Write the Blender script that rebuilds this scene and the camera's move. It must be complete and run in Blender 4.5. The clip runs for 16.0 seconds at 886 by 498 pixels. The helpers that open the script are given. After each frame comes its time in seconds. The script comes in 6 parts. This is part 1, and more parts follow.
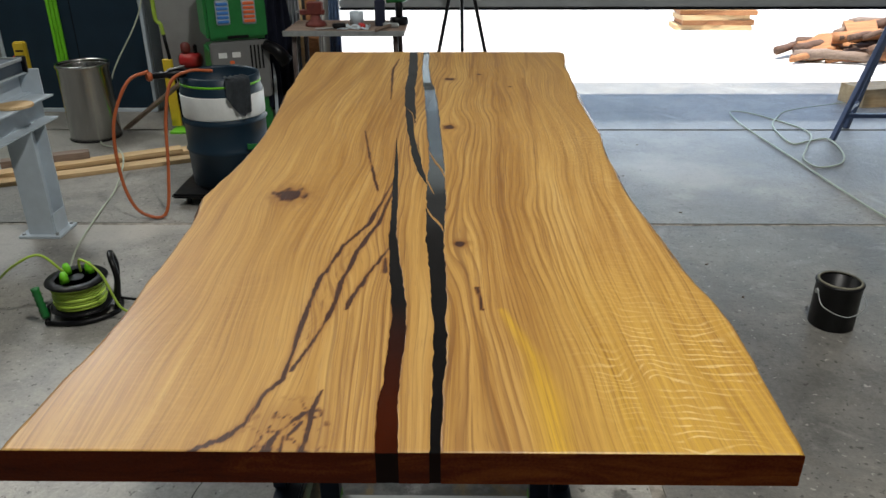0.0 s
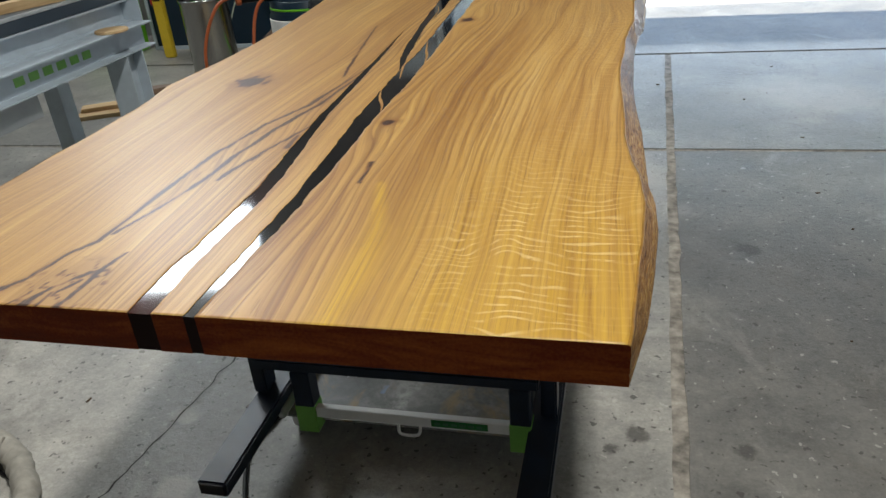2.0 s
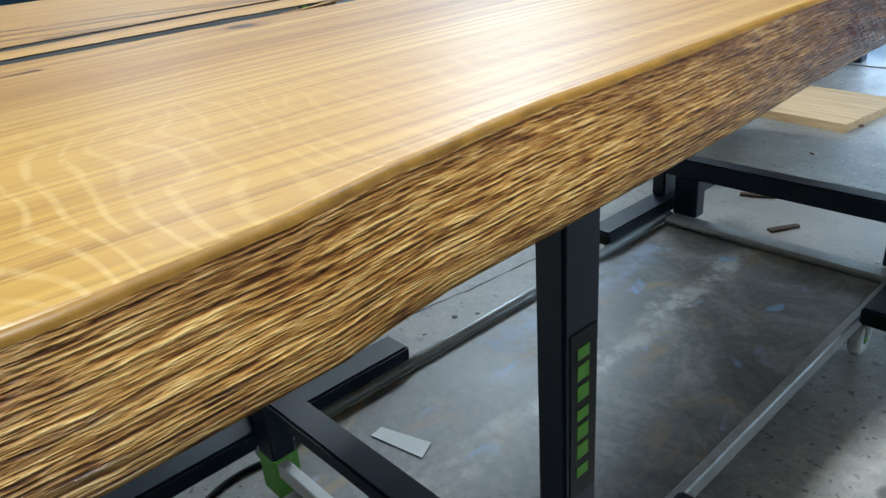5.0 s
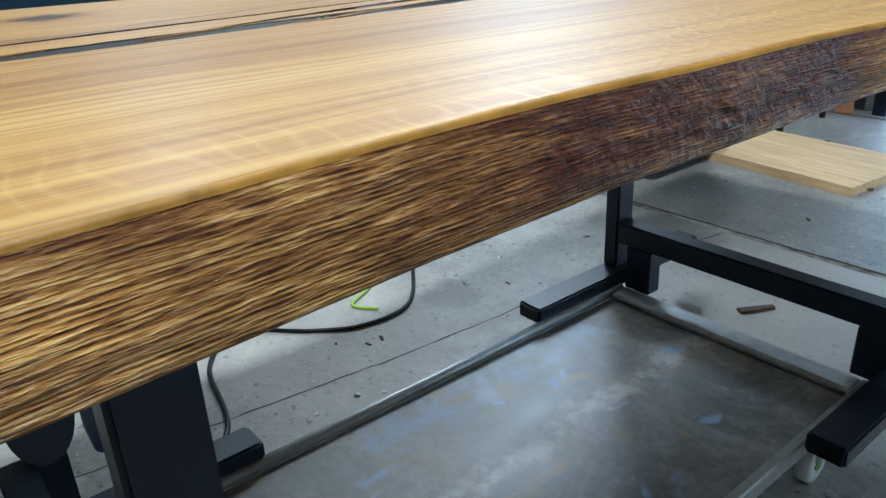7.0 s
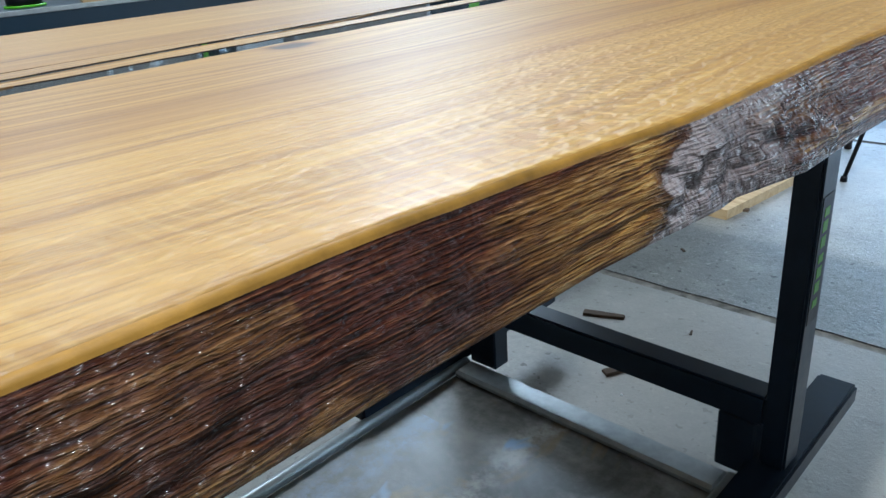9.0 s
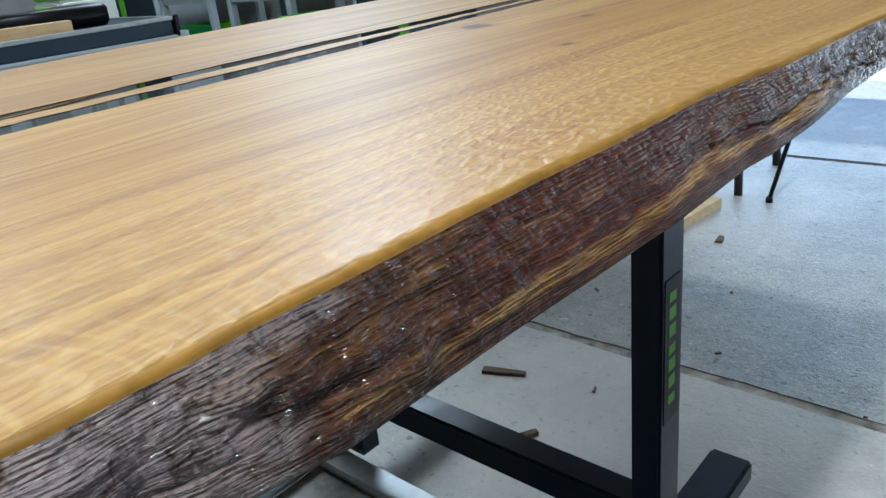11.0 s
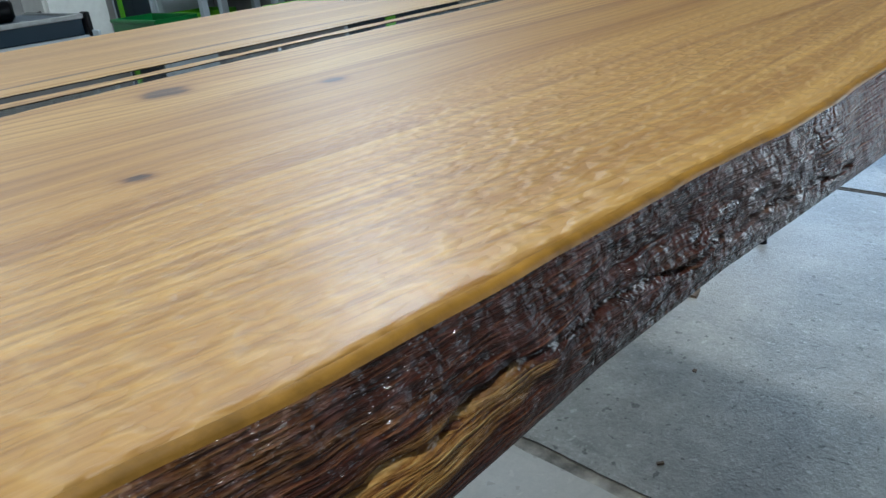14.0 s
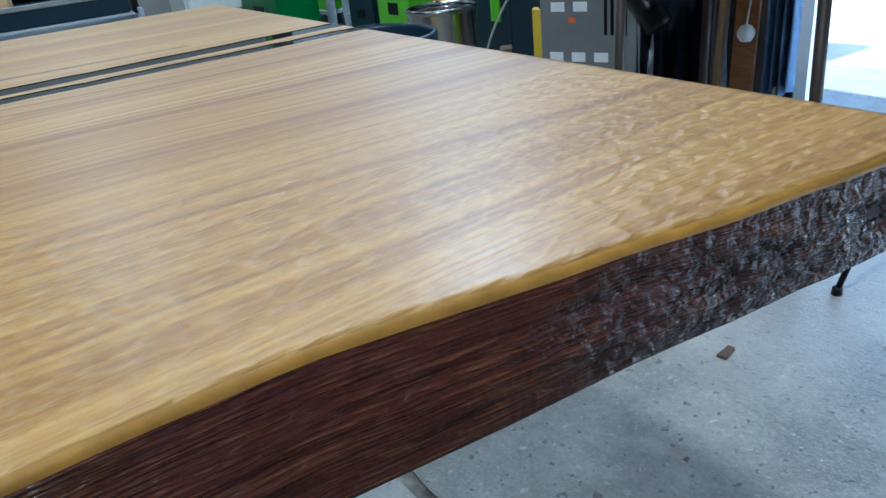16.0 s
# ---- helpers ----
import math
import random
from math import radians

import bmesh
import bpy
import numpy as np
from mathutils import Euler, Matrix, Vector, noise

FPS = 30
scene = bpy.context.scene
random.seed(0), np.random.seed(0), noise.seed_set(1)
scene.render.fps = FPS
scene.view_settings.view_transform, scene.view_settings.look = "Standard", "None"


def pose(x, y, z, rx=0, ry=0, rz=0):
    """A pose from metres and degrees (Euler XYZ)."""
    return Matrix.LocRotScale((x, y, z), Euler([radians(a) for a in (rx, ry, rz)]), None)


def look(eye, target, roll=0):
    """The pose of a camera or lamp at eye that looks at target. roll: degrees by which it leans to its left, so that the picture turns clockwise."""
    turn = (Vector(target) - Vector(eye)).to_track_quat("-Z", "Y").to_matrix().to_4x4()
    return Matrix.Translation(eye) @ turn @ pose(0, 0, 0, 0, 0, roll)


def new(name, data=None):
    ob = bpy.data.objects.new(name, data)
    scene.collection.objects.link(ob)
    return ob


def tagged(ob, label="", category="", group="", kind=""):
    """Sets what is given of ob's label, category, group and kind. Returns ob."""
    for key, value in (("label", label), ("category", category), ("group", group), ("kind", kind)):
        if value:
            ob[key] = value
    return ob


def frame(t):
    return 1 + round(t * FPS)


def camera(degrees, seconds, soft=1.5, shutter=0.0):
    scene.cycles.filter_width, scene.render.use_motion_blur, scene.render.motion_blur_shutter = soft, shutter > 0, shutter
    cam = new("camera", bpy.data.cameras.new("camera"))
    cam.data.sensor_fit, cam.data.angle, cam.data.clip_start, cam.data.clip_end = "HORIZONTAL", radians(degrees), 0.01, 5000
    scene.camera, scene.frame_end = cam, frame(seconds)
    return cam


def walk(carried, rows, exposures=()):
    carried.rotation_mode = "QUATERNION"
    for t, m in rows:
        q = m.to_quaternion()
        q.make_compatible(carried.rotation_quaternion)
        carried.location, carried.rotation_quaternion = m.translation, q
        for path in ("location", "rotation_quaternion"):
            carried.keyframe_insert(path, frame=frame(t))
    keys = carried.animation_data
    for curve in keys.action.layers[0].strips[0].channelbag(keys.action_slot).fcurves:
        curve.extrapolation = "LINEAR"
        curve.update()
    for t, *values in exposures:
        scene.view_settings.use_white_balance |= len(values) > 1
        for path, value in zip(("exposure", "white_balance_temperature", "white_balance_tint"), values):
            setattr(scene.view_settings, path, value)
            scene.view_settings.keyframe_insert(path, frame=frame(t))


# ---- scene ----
cam = camera(61.4, 16.0)
PATH = [
    (0, (0.117, -0.733, 1.517), (0.091, 1.082, 0.679), -0.2),
    (0.5, (0.151, -0.821, 1.517), (0.076, 0.985, 0.662), -0.7),
    (1, (0.221, -0.845, 1.489), (0.075, 0.955, 0.631), -1.6),
    (1.5, (0.371, -0.769, 1.415), (0.111, 0.996, 0.511), -3.1),
    (2, (0.54, -0.582, 1.313), (0.076, 1.123, 0.377), -5.1),
    (2.5, (0.652, -0.43, 1.215), (-0.084, 1.163, 0.255), -6.0),
    (3, (0.753, -0.255, 1.112), (-0.252, 1.184, 0.154), -5.0),
    (3.2, (0.771, -0.201, 1.077), (-0.324, 1.183, 0.137), -4.6),
    (5.3, (0.775, 0.354, 0.993), (-0.59, 1.543, 0.141), -4.6),
    (5.5, (0.773, 0.399, 0.99), (-0.601, 1.582, 0.146), -4.6),
    (6, (0.779, 0.508, 0.986), (-0.626, 1.667, 0.162), -4.3),
    (6.5, (0.793, 0.6, 0.982), (-0.637, 1.739, 0.171), -3.6),
    (7, (0.791, 0.68, 0.985), (-0.648, 1.817, 0.187), -2.7),
    (7.5, (0.772, 0.772, 0.984), (-0.664, 1.918, 0.194), -2.3),
    (8, (0.751, 0.887, 0.978), (-0.662, 2.064, 0.193), -2.3),
    (8.5, (0.728, 0.988, 0.978), (-0.655, 2.2, 0.19), -3.0),
    (9, (0.717, 1.068, 0.992), (-0.59, 2.362, 0.206), -4.2),
    (9.5, (0.716, 1.128, 0.998), (-0.528, 2.488, 0.223), -5.2),
    (9.7, (0.714, 1.158, 0.999), (-0.52, 2.532, 0.232), -5.5),
    (11.8, (0.781, 1.484, 1.023), (-0.533, 2.79, 0.269), -6.9),
    (12, (0.782, 1.508, 1.025), (-0.548, 2.8, 0.275), -6.9),
    (12.5, (0.776, 1.579, 1.026), (-0.566, 2.869, 0.294), -6.5),
    (13, (0.762, 1.661, 1.024), (-0.57, 2.958, 0.286), -6.4),
    (13.5, (0.743, 1.775, 1.025), (-0.578, 3.065, 0.257), -6.1),
    (14, (0.718, 1.893, 1.009), (-0.601, 3.166, 0.211), -6.0),
    (14.5, (0.706, 1.993, 1.008), (-0.611, 3.245, 0.171), -6.0),
    (15, (0.722, 2.115, 1.012), (-0.635, 3.311, 0.157), -6.2),
    (15.5, (0.765, 2.252, 1.02), (-0.703, 3.311, 0.168), -6.4),
    (16, (0.782, 2.369, 1.028), (-0.764, 3.306, 0.173), -6.4),
]
EXPOSURES = [(0.0, 0.72, 6700, 8), (2.0, 0.78, 6600, 7), (3.2, 0.98, 6300, 5), (5.3, 1.31, 5550, 2), (9.0, 1.3, 5450, 2), (12.5, 1.13, 5750, 2), (14.5, 1.0, 5750, 2), (16.0, 1.19, 5050, 1)]
walk(cam, [(t, look(eye, target, roll)) for t, eye, target, roll in PATH], EXPOSURES)

# ------------------------------------------------------------------ world and lights
world = bpy.data.worlds.new("sky")
scene.world = world
world.use_nodes = True
wt = world.node_tree
sky = wt.nodes.new("ShaderNodeTexSky")
sky.sky_type = "NISHITA"
sky.sun_disc = False
sky.sun_elevation = radians(79)
sky.sun_rotation = radians(205)
wt.links.new(sky.outputs[0], wt.nodes["Background"].inputs[0])
wt.nodes["Background"].inputs[1].default_value = 0.25

sun = new("sun", bpy.data.lights.new("sun", "SUN"))
sun.data.energy, sun.data.angle, sun.data.color = 5.0, radians(0.5), (1.0, 0.95, 0.88)
# a high sun behind the building throws the eaves' shadow just over the threshold
sun.matrix_world = look((0, 0, 0), (0.07, 0.155, -1.0))


def area(name, at, target, sx, sy, watts, colour=(1, 1, 1)):
    lamp = new(name, bpy.data.lights.new(name, "AREA"))
    lamp.data.shape, lamp.data.size, lamp.data.size_y = "RECTANGLE", sx, sy
    lamp.data.energy, lamp.data.color = watts, colour
    lamp.matrix_world = look(at, target)
    return lamp


# daylight in the tall window of the back wall and in the half-open door
area("window_daylight", (-4.0, 5.74, 4.08), (-3.0, 0.0, 1.8), 1.5, 0.9, 56, (0.84, 0.92, 1.0))
area("side_window_daylight", (-6.95, 3.2, 3.8), (0.0, 3.0, 2.0), 0.9, 1.4, 14, (0.82, 0.92, 1.0))
area("high_bay_light", (1.0, 0.2, 4.9), (1.0, 0.2, 0.0), 0.34, 0.34, 112, (1.0, 0.99, 0.97))
# two unseen fill lamps, added under the roof to lift the dim sides
area("roof_fill_lamp", (4.2, 1.0, 5.4), (4.2, 1.0, 0.0), 1.0, 4.4, 14, (1.0, 0.985, 0.95))
area("roof_fill_lamp", (-4.2, 4.2, 5.4), (-4.2, 4.2, 0.0), 1.0, 2.8, 60, (1.0, 0.985, 0.95))
area("door_daylight", (2.1, 4.95, 0.45), (2.1, 0.0, 0.4), 6.0, 0.8, 13, (0.8, 0.9, 1.0))


# ------------------------------------------------------------------ helpers
def nodes_of(name):
    m = bpy.data.materials.new(name)
    m.use_nodes = True
    return m, m.node_tree, m.node_tree.nodes["Principled BSDF"]


def link(t, a, b):
    t.links.new(a, b)


def ramp(t, fac, stops):
    r = t.nodes.new("ShaderNodeValToRGB")
    e = r.color_ramp.elements
    while len(e) < len(stops):
        e.new(0.5)
    for el, (p, c) in zip(e, stops):
        el.position = p
        el.color = (*c, 1) if len(c) == 3 else c
    link(t, fac, r.inputs[0])
    return r.outputs[0]


def mapped(t, scale=(1, 1, 1), source="Object"):
    tc = t.nodes.new("ShaderNodeTexCoord")
    mp = t.nodes.new("ShaderNodeMapping")
    mp.inputs["Scale"].default_value = scale
    link(t, tc.outputs[source], mp.inputs[0])
    return mp.outputs[0]


def noise_of(t, vec, scale, detail=4.0, rough=0.55, distort=0.0):
    n = t.nodes.new("ShaderNodeTexNoise")
    n.inputs["Scale"].default_value, n.inputs["Detail"].default_value = scale, detail
    n.inputs["Roughness"].default_value, n.inputs["Distortion"].default_value = rough, distort
    if vec is not None:
        link(t, vec, n.inputs["Vector"])
    return n.outputs["Fac"]


def math_of(t, op, a, b=None, c=None, clamp=False):
    n = t.nodes.new("ShaderNodeMath")
    n.operation, n.use_clamp = op, clamp
    for i, v in enumerate((a, b, c)):
        if v is None:
            continue
        if isinstance(v, (int, float)):
            n.inputs[i].default_value = v
        else:
            link(t, v, n.inputs[i])
    return n.outputs[0]


def mix_of(t, fac, a, b, blend="MIX"):
    n = t.nodes.new("ShaderNodeMix")
    n.data_type, n.blend_type = "RGBA", blend
    for i, v in ((0, fac), (6, a), (7, b)):
        if isinstance(v, (int, float)):
            n.inputs[i].default_value = v
        elif isinstance(v, tuple):
            n.inputs[i].default_value = (*v, 1)
        else:
            link(t, v, n.inputs[i])
    return n.outputs[2]


def bump_of(t, height, strength, distance, bsdf):
    b = t.nodes.new("ShaderNodeBump")
    b.inputs["Strength"].default_value, b.inputs["Distance"].default_value = strength, distance
    link(t, height, b.inputs["Height"])
    link(t, b.outputs[0], bsdf.inputs["Normal"])
    return b


def plain(name, colour, rough=0.5, metal=0.0, grain=0.25, scale=18.0, bump=0.15, coat=0.0, spec=0.5):
    """A painted, plastic or metal surface with a little wear at two scales."""
    m, t, p = nodes_of(name)
    v = mapped(t)
    a = noise_of(t, v, scale, 6.0, 0.6)
    b = noise_of(t, v, scale * 0.13, 3.0)
    f = math_of(t, "MULTIPLY_ADD", a, 0.6, math_of(t, "MULTIPLY", b, 0.4))
    lo = tuple(c * (1 - grain) for c in colour)
    hi = tuple(min(1, c * (1 + grain)) for c in colour)
    link(t, ramp(t, f, [(0.3, lo), (0.7, hi)]), p.inputs["Base Color"])
    link(t, math_of(t, "MULTIPLY_ADD", a, 0.25, max(0.02, rough - 0.12)), p.inputs["Roughness"])
    p.inputs["Metallic"].default_value = metal
    p.inputs["Specular IOR Level"].default_value = spec
    p.inputs["Coat Weight"].default_value = coat
    bump_of(t, a, bump, 0.002, p)
    return m


def mesh_ob(name, bm, material=None, parent=None, smooth=False):
    me = bpy.data.meshes.new(name)
    if smooth:
        for f in bm.faces:
            f.smooth = True
    bm.to_mesh(me)
    bm.free()
    ob = new(name, me)
    if material:
        me.materials.append(material)
    if parent:
        ob.parent = parent
    return ob


def part(name, bm, material, parent, label="", smooth=False):
    ob = mesh_ob(name, bm, material, parent, smooth)
    return tagged(ob, label) if label else ob


def empty(name, at=(0, 0, 0), rz=0, label="", category="", group="", kind=""):
    ob = new(name)
    ob.matrix_world = pose(*at, 0, 0, rz)
    return tagged(ob, label, category, group, kind)


def box(x0, x1, y0, y1, z0, z1, bevel=0.0, m=None, bm=None, seg=1):
    own = bm is None
    bm = bm or bmesh.new()
    r = bmesh.ops.create_cube(bm, size=1.0)
    bmesh.ops.scale(bm, vec=(x1 - x0, y1 - y0, z1 - z0), verts=r["verts"])
    bmesh.ops.translate(bm, vec=((x0 + x1) / 2, (y0 + y1) / 2, (z0 + z1) / 2), verts=r["verts"])
    if bevel and own:
        bmesh.ops.bevel(bm, geom=list(bm.edges), offset=bevel, segments=seg, affect="EDGES", clamp_overlap=True)
    if m is not None and own:
        bmesh.ops.transform(bm, matrix=m, verts=bm.verts)
    return bm


def lathe(profile, steps=32, bm=None, m=None):
    """A turned shape from (radius, z) rows."""
    bm = bm or bmesh.new()
    rings = []
    for r, z in profile:
        rings.append([bm.verts.new((r * math.cos(a), r * math.sin(a), z)) for a in (2 * math.pi * k / steps for k in range(steps))])
    for a, b in zip(rings, rings[1:]):
        for k in range(steps):
            bm.faces.new((a[k], a[(k + 1) % steps], b[(k + 1) % steps], b[k]))
    if profile[0][0] > 1e-4 and profile[-1][0] > 1e-4:
        # both ends open: a ring that closes on itself
        for k in range(steps):
            bm.faces.new((rings[-1][k], rings[-1][(k + 1) % steps], rings[0][(k + 1) % steps], rings[0][k]))
    elif profile[0][0] > 1e-4:
        bm.faces.new(rings[0][::-1])
    elif profile[-1][0] > 1e-4:
        bm.faces.new(rings[-1])
    bmesh.ops.remove_doubles(bm, verts=bm.verts, dist=1e-5)
    if m is not None:
        bmesh.ops.transform(bm, matrix=m, verts=bm.verts)
    return bm


def spline(points, n):
    """A smooth line (Catmull-Rom) through points, n steps between two."""
    pts = [Vector(p) for p in points]
    pts = [pts[0] * 2 - pts[1]] + pts + [pts[-1] * 2 - pts[-2]]
    out = []
    for i in range(1, len(pts) - 2):
        a, b, c, d = pts[i - 1 : i + 3]
        for k in range(n):
            s = k / n
            out.append(0.5 * ((2 * b) + (c - a) * s + (2 * a - 5 * b + 4 * c - d) * s**2 + (3 * b - a - 3 * c + d) * s**3))
    out.append(pts[-2])
    return out


def tube(points, radius, n=8, sides=10, bm=None, taper=None):
    """A round tube along a smooth line; taper: radius at the end."""
    bm = bm or bmesh.new()
    line = spline(points, n) if n > 1 else [Vector(p) for p in points]
    rings = []
    side = None
    for i, p in enumerate(line):
        d = (line[min(i + 1, len(line) - 1)] - line[max(i - 1, 0)]).normalized()
        if side is None:
            side = d.orthogonal().normalized()
        side = (side - d * side.dot(d)).normalized()
        up = d.cross(side)
        r = radius if taper is None else radius + (taper - radius) * i / (len(line) - 1)
        rings.append([bm.verts.new(p + (side * math.cos(a) + up * math.sin(a)) * r) for a in (2 * math.pi * k / sides for k in range(sides))])
    for a, b in zip(rings, rings[1:]):
        for k in range(sides):
            bm.faces.new((a[k], a[(k + 1) % sides], b[(k + 1) % sides], b[k]))
    bm.faces.new(rings[0][::-1])
    bm.faces.new(rings[-1])
    return bm


def beam(a, b, w, h, bevel=0.002):
    """A bar of rectangular section from a to b."""
    a, b = Vector(a), Vector(b)
    d = b - a
    m = Matrix.Translation((a + b) / 2) @ d.to_track_quat("Y", "Z").to_matrix().to_4x4()
    return box(-w / 2, w / 2, -d.length / 2, d.length / 2, -h / 2, h / 2, bevel, m)


def lerp(table, y):
    return float(np.interp(y, [r[0] for r in table], [r[1] for r in table]))


# ------------------------------------------------------------------ materials
def concrete(name, gain, spots, lightened=(), relief=1.0, stones=0.0):
    """Worn power-floated concrete; spots are small oil marks and broad darker areas, the pale list holds dust and
    painted pools of light: x, y, radius, strength.
    """
    m, t, p = nodes_of(name)
    v = mapped(t)
    big = noise_of(t, v, 0.9, 5.0, 0.6, 0.6)
    mid = noise_of(t, v, 5.0, 6.0, 0.65, 0.3)
    fine = noise_of(t, v, 120.0, 3.0, 0.7)
    grit = noise_of(t, v, 45.0, 4.0, 0.7)
    f = math_of(t, "ADD", math_of(t, "MULTIPLY", big, 0.4), math_of(t, "ADD", math_of(t, "MULTIPLY", mid, 0.3), math_of(t, "ADD", math_of(t, "MULTIPLY", fine, 0.13), math_of(t, "MULTIPLY", grit, 0.17))))
    shades = [(0.35, (0.085, 0.081, 0.074)), (0.45, (0.17, 0.165, 0.152)), (0.53, (0.25, 0.24, 0.216)), (0.65, (0.42, 0.4, 0.355))]
    col = ramp(t, f, [(a, tuple(c * gain for c in rgb)) for a, rgb in shades])
    spot = ramp(t, noise_of(t, v, 42.0, 2.0, 0.5), [(0.65, (0, 0, 0)), (0.68, (1, 1, 1))])
    col = mix_of(t, math_of(t, "MULTIPLY", spot, 0.75), col, (0.045, 0.04, 0.036))
    flecks = ramp(t, noise_of(t, v, 38.0, 2.0, 0.5, 0.5), [(0.68, (0, 0, 0)), (0.71, (1, 1, 1))])
    col = mix_of(t, math_of(t, "MULTIPLY", flecks, 0.5), col, (0.5, 0.48, 0.43))
    scrape = ramp(t, noise_of(t, mapped(t, (3.0, 11.0, 1)), 1.0, 5.0, 0.7, 1.5), [(0.6, (0, 0, 0)), (0.72, (1, 1, 1))])
    col = mix_of(t, math_of(t, "MULTIPLY", scrape, 0.35), col, (0.06, 0.057, 0.052))
    # exposed aggregate: pale and dark grains
    grain = noise_of(t, v, 110.0, 4.0, 0.7, 0.6)
    if stones:
        col = mix_of(t, math_of(t, "MULTIPLY", ramp(t, grain, [(0.57, (0, 0, 0)), (0.66, (1, 1, 1))]), stones), col, (0.55, 0.54, 0.52))
        col = mix_of(t, math_of(t, "MULTIPLY", ramp(t, grain, [(0.34, (1, 1, 1)), (0.44, (0, 0, 0))]), stones), col, (0.05, 0.047, 0.043))
    # brown tyre and boot dirt in drifts
    dirt = ramp(t, noise_of(t, v, 1.7, 7.0, 0.7, 0.8), [(0.54, (0, 0, 0)), (0.7, (1, 1, 1))])
    col = mix_of(t, math_of(t, "MULTIPLY", dirt, 0.42), col, (0.085, 0.066, 0.048))
    dust = noise_of(t, v, 2.2, 6.0, 0.7, 1.2)
    col = mix_of(t, ramp(t, dust, [(0.58, (0, 0, 0)), (0.72, (0.5, 0.5, 0.5))]), col, tuple(c * (0.4 + 0.6 * gain) for c in (0.46, 0.44, 0.4)))
    for x, y, r, k, shade in [(*s, (0.035, 0.031, 0.028)) for s in spots] + [(*s, (0.5, 0.47, 0.42)) for s in lightened]:
        at = t.nodes.new("ShaderNodeVectorMath")
        at.operation = "DISTANCE"
        link(t, v, at.inputs[0])
        at.inputs[1].default_value = (x, y, 0)
        d = math_of(t, "ADD", math_of(t, "DIVIDE", at.outputs["Value"], r), math_of(t, "MULTIPLY_ADD", noise_of(t, v, 0.5 / r, 4.0, 0.6), 2.4, -1.2))
        col = mix_of(t, math_of(t, "MULTIPLY", ramp(t, d, [(0.55, (1, 1, 1)), (0.95, (0, 0, 0))]), k), col, shade)
    link(t, col, p.inputs["Base Color"])
    link(t, math_of(t, "MULTIPLY_ADD", mid, 0.4, 0.24), p.inputs["Roughness"])
    bump_of(t, math_of(t, "ADD", math_of(t, "MULTIPLY", fine, 0.7), math_of(t, "ADD", math_of(t, "ADD", grit, math_of(t, "MULTIPLY", grain, 1.5 * stones)), math_of(t, "MULTIPLY", mid, 0.35))), min(1.0, 0.35 * relief), 0.004 * relief, p)
    return m


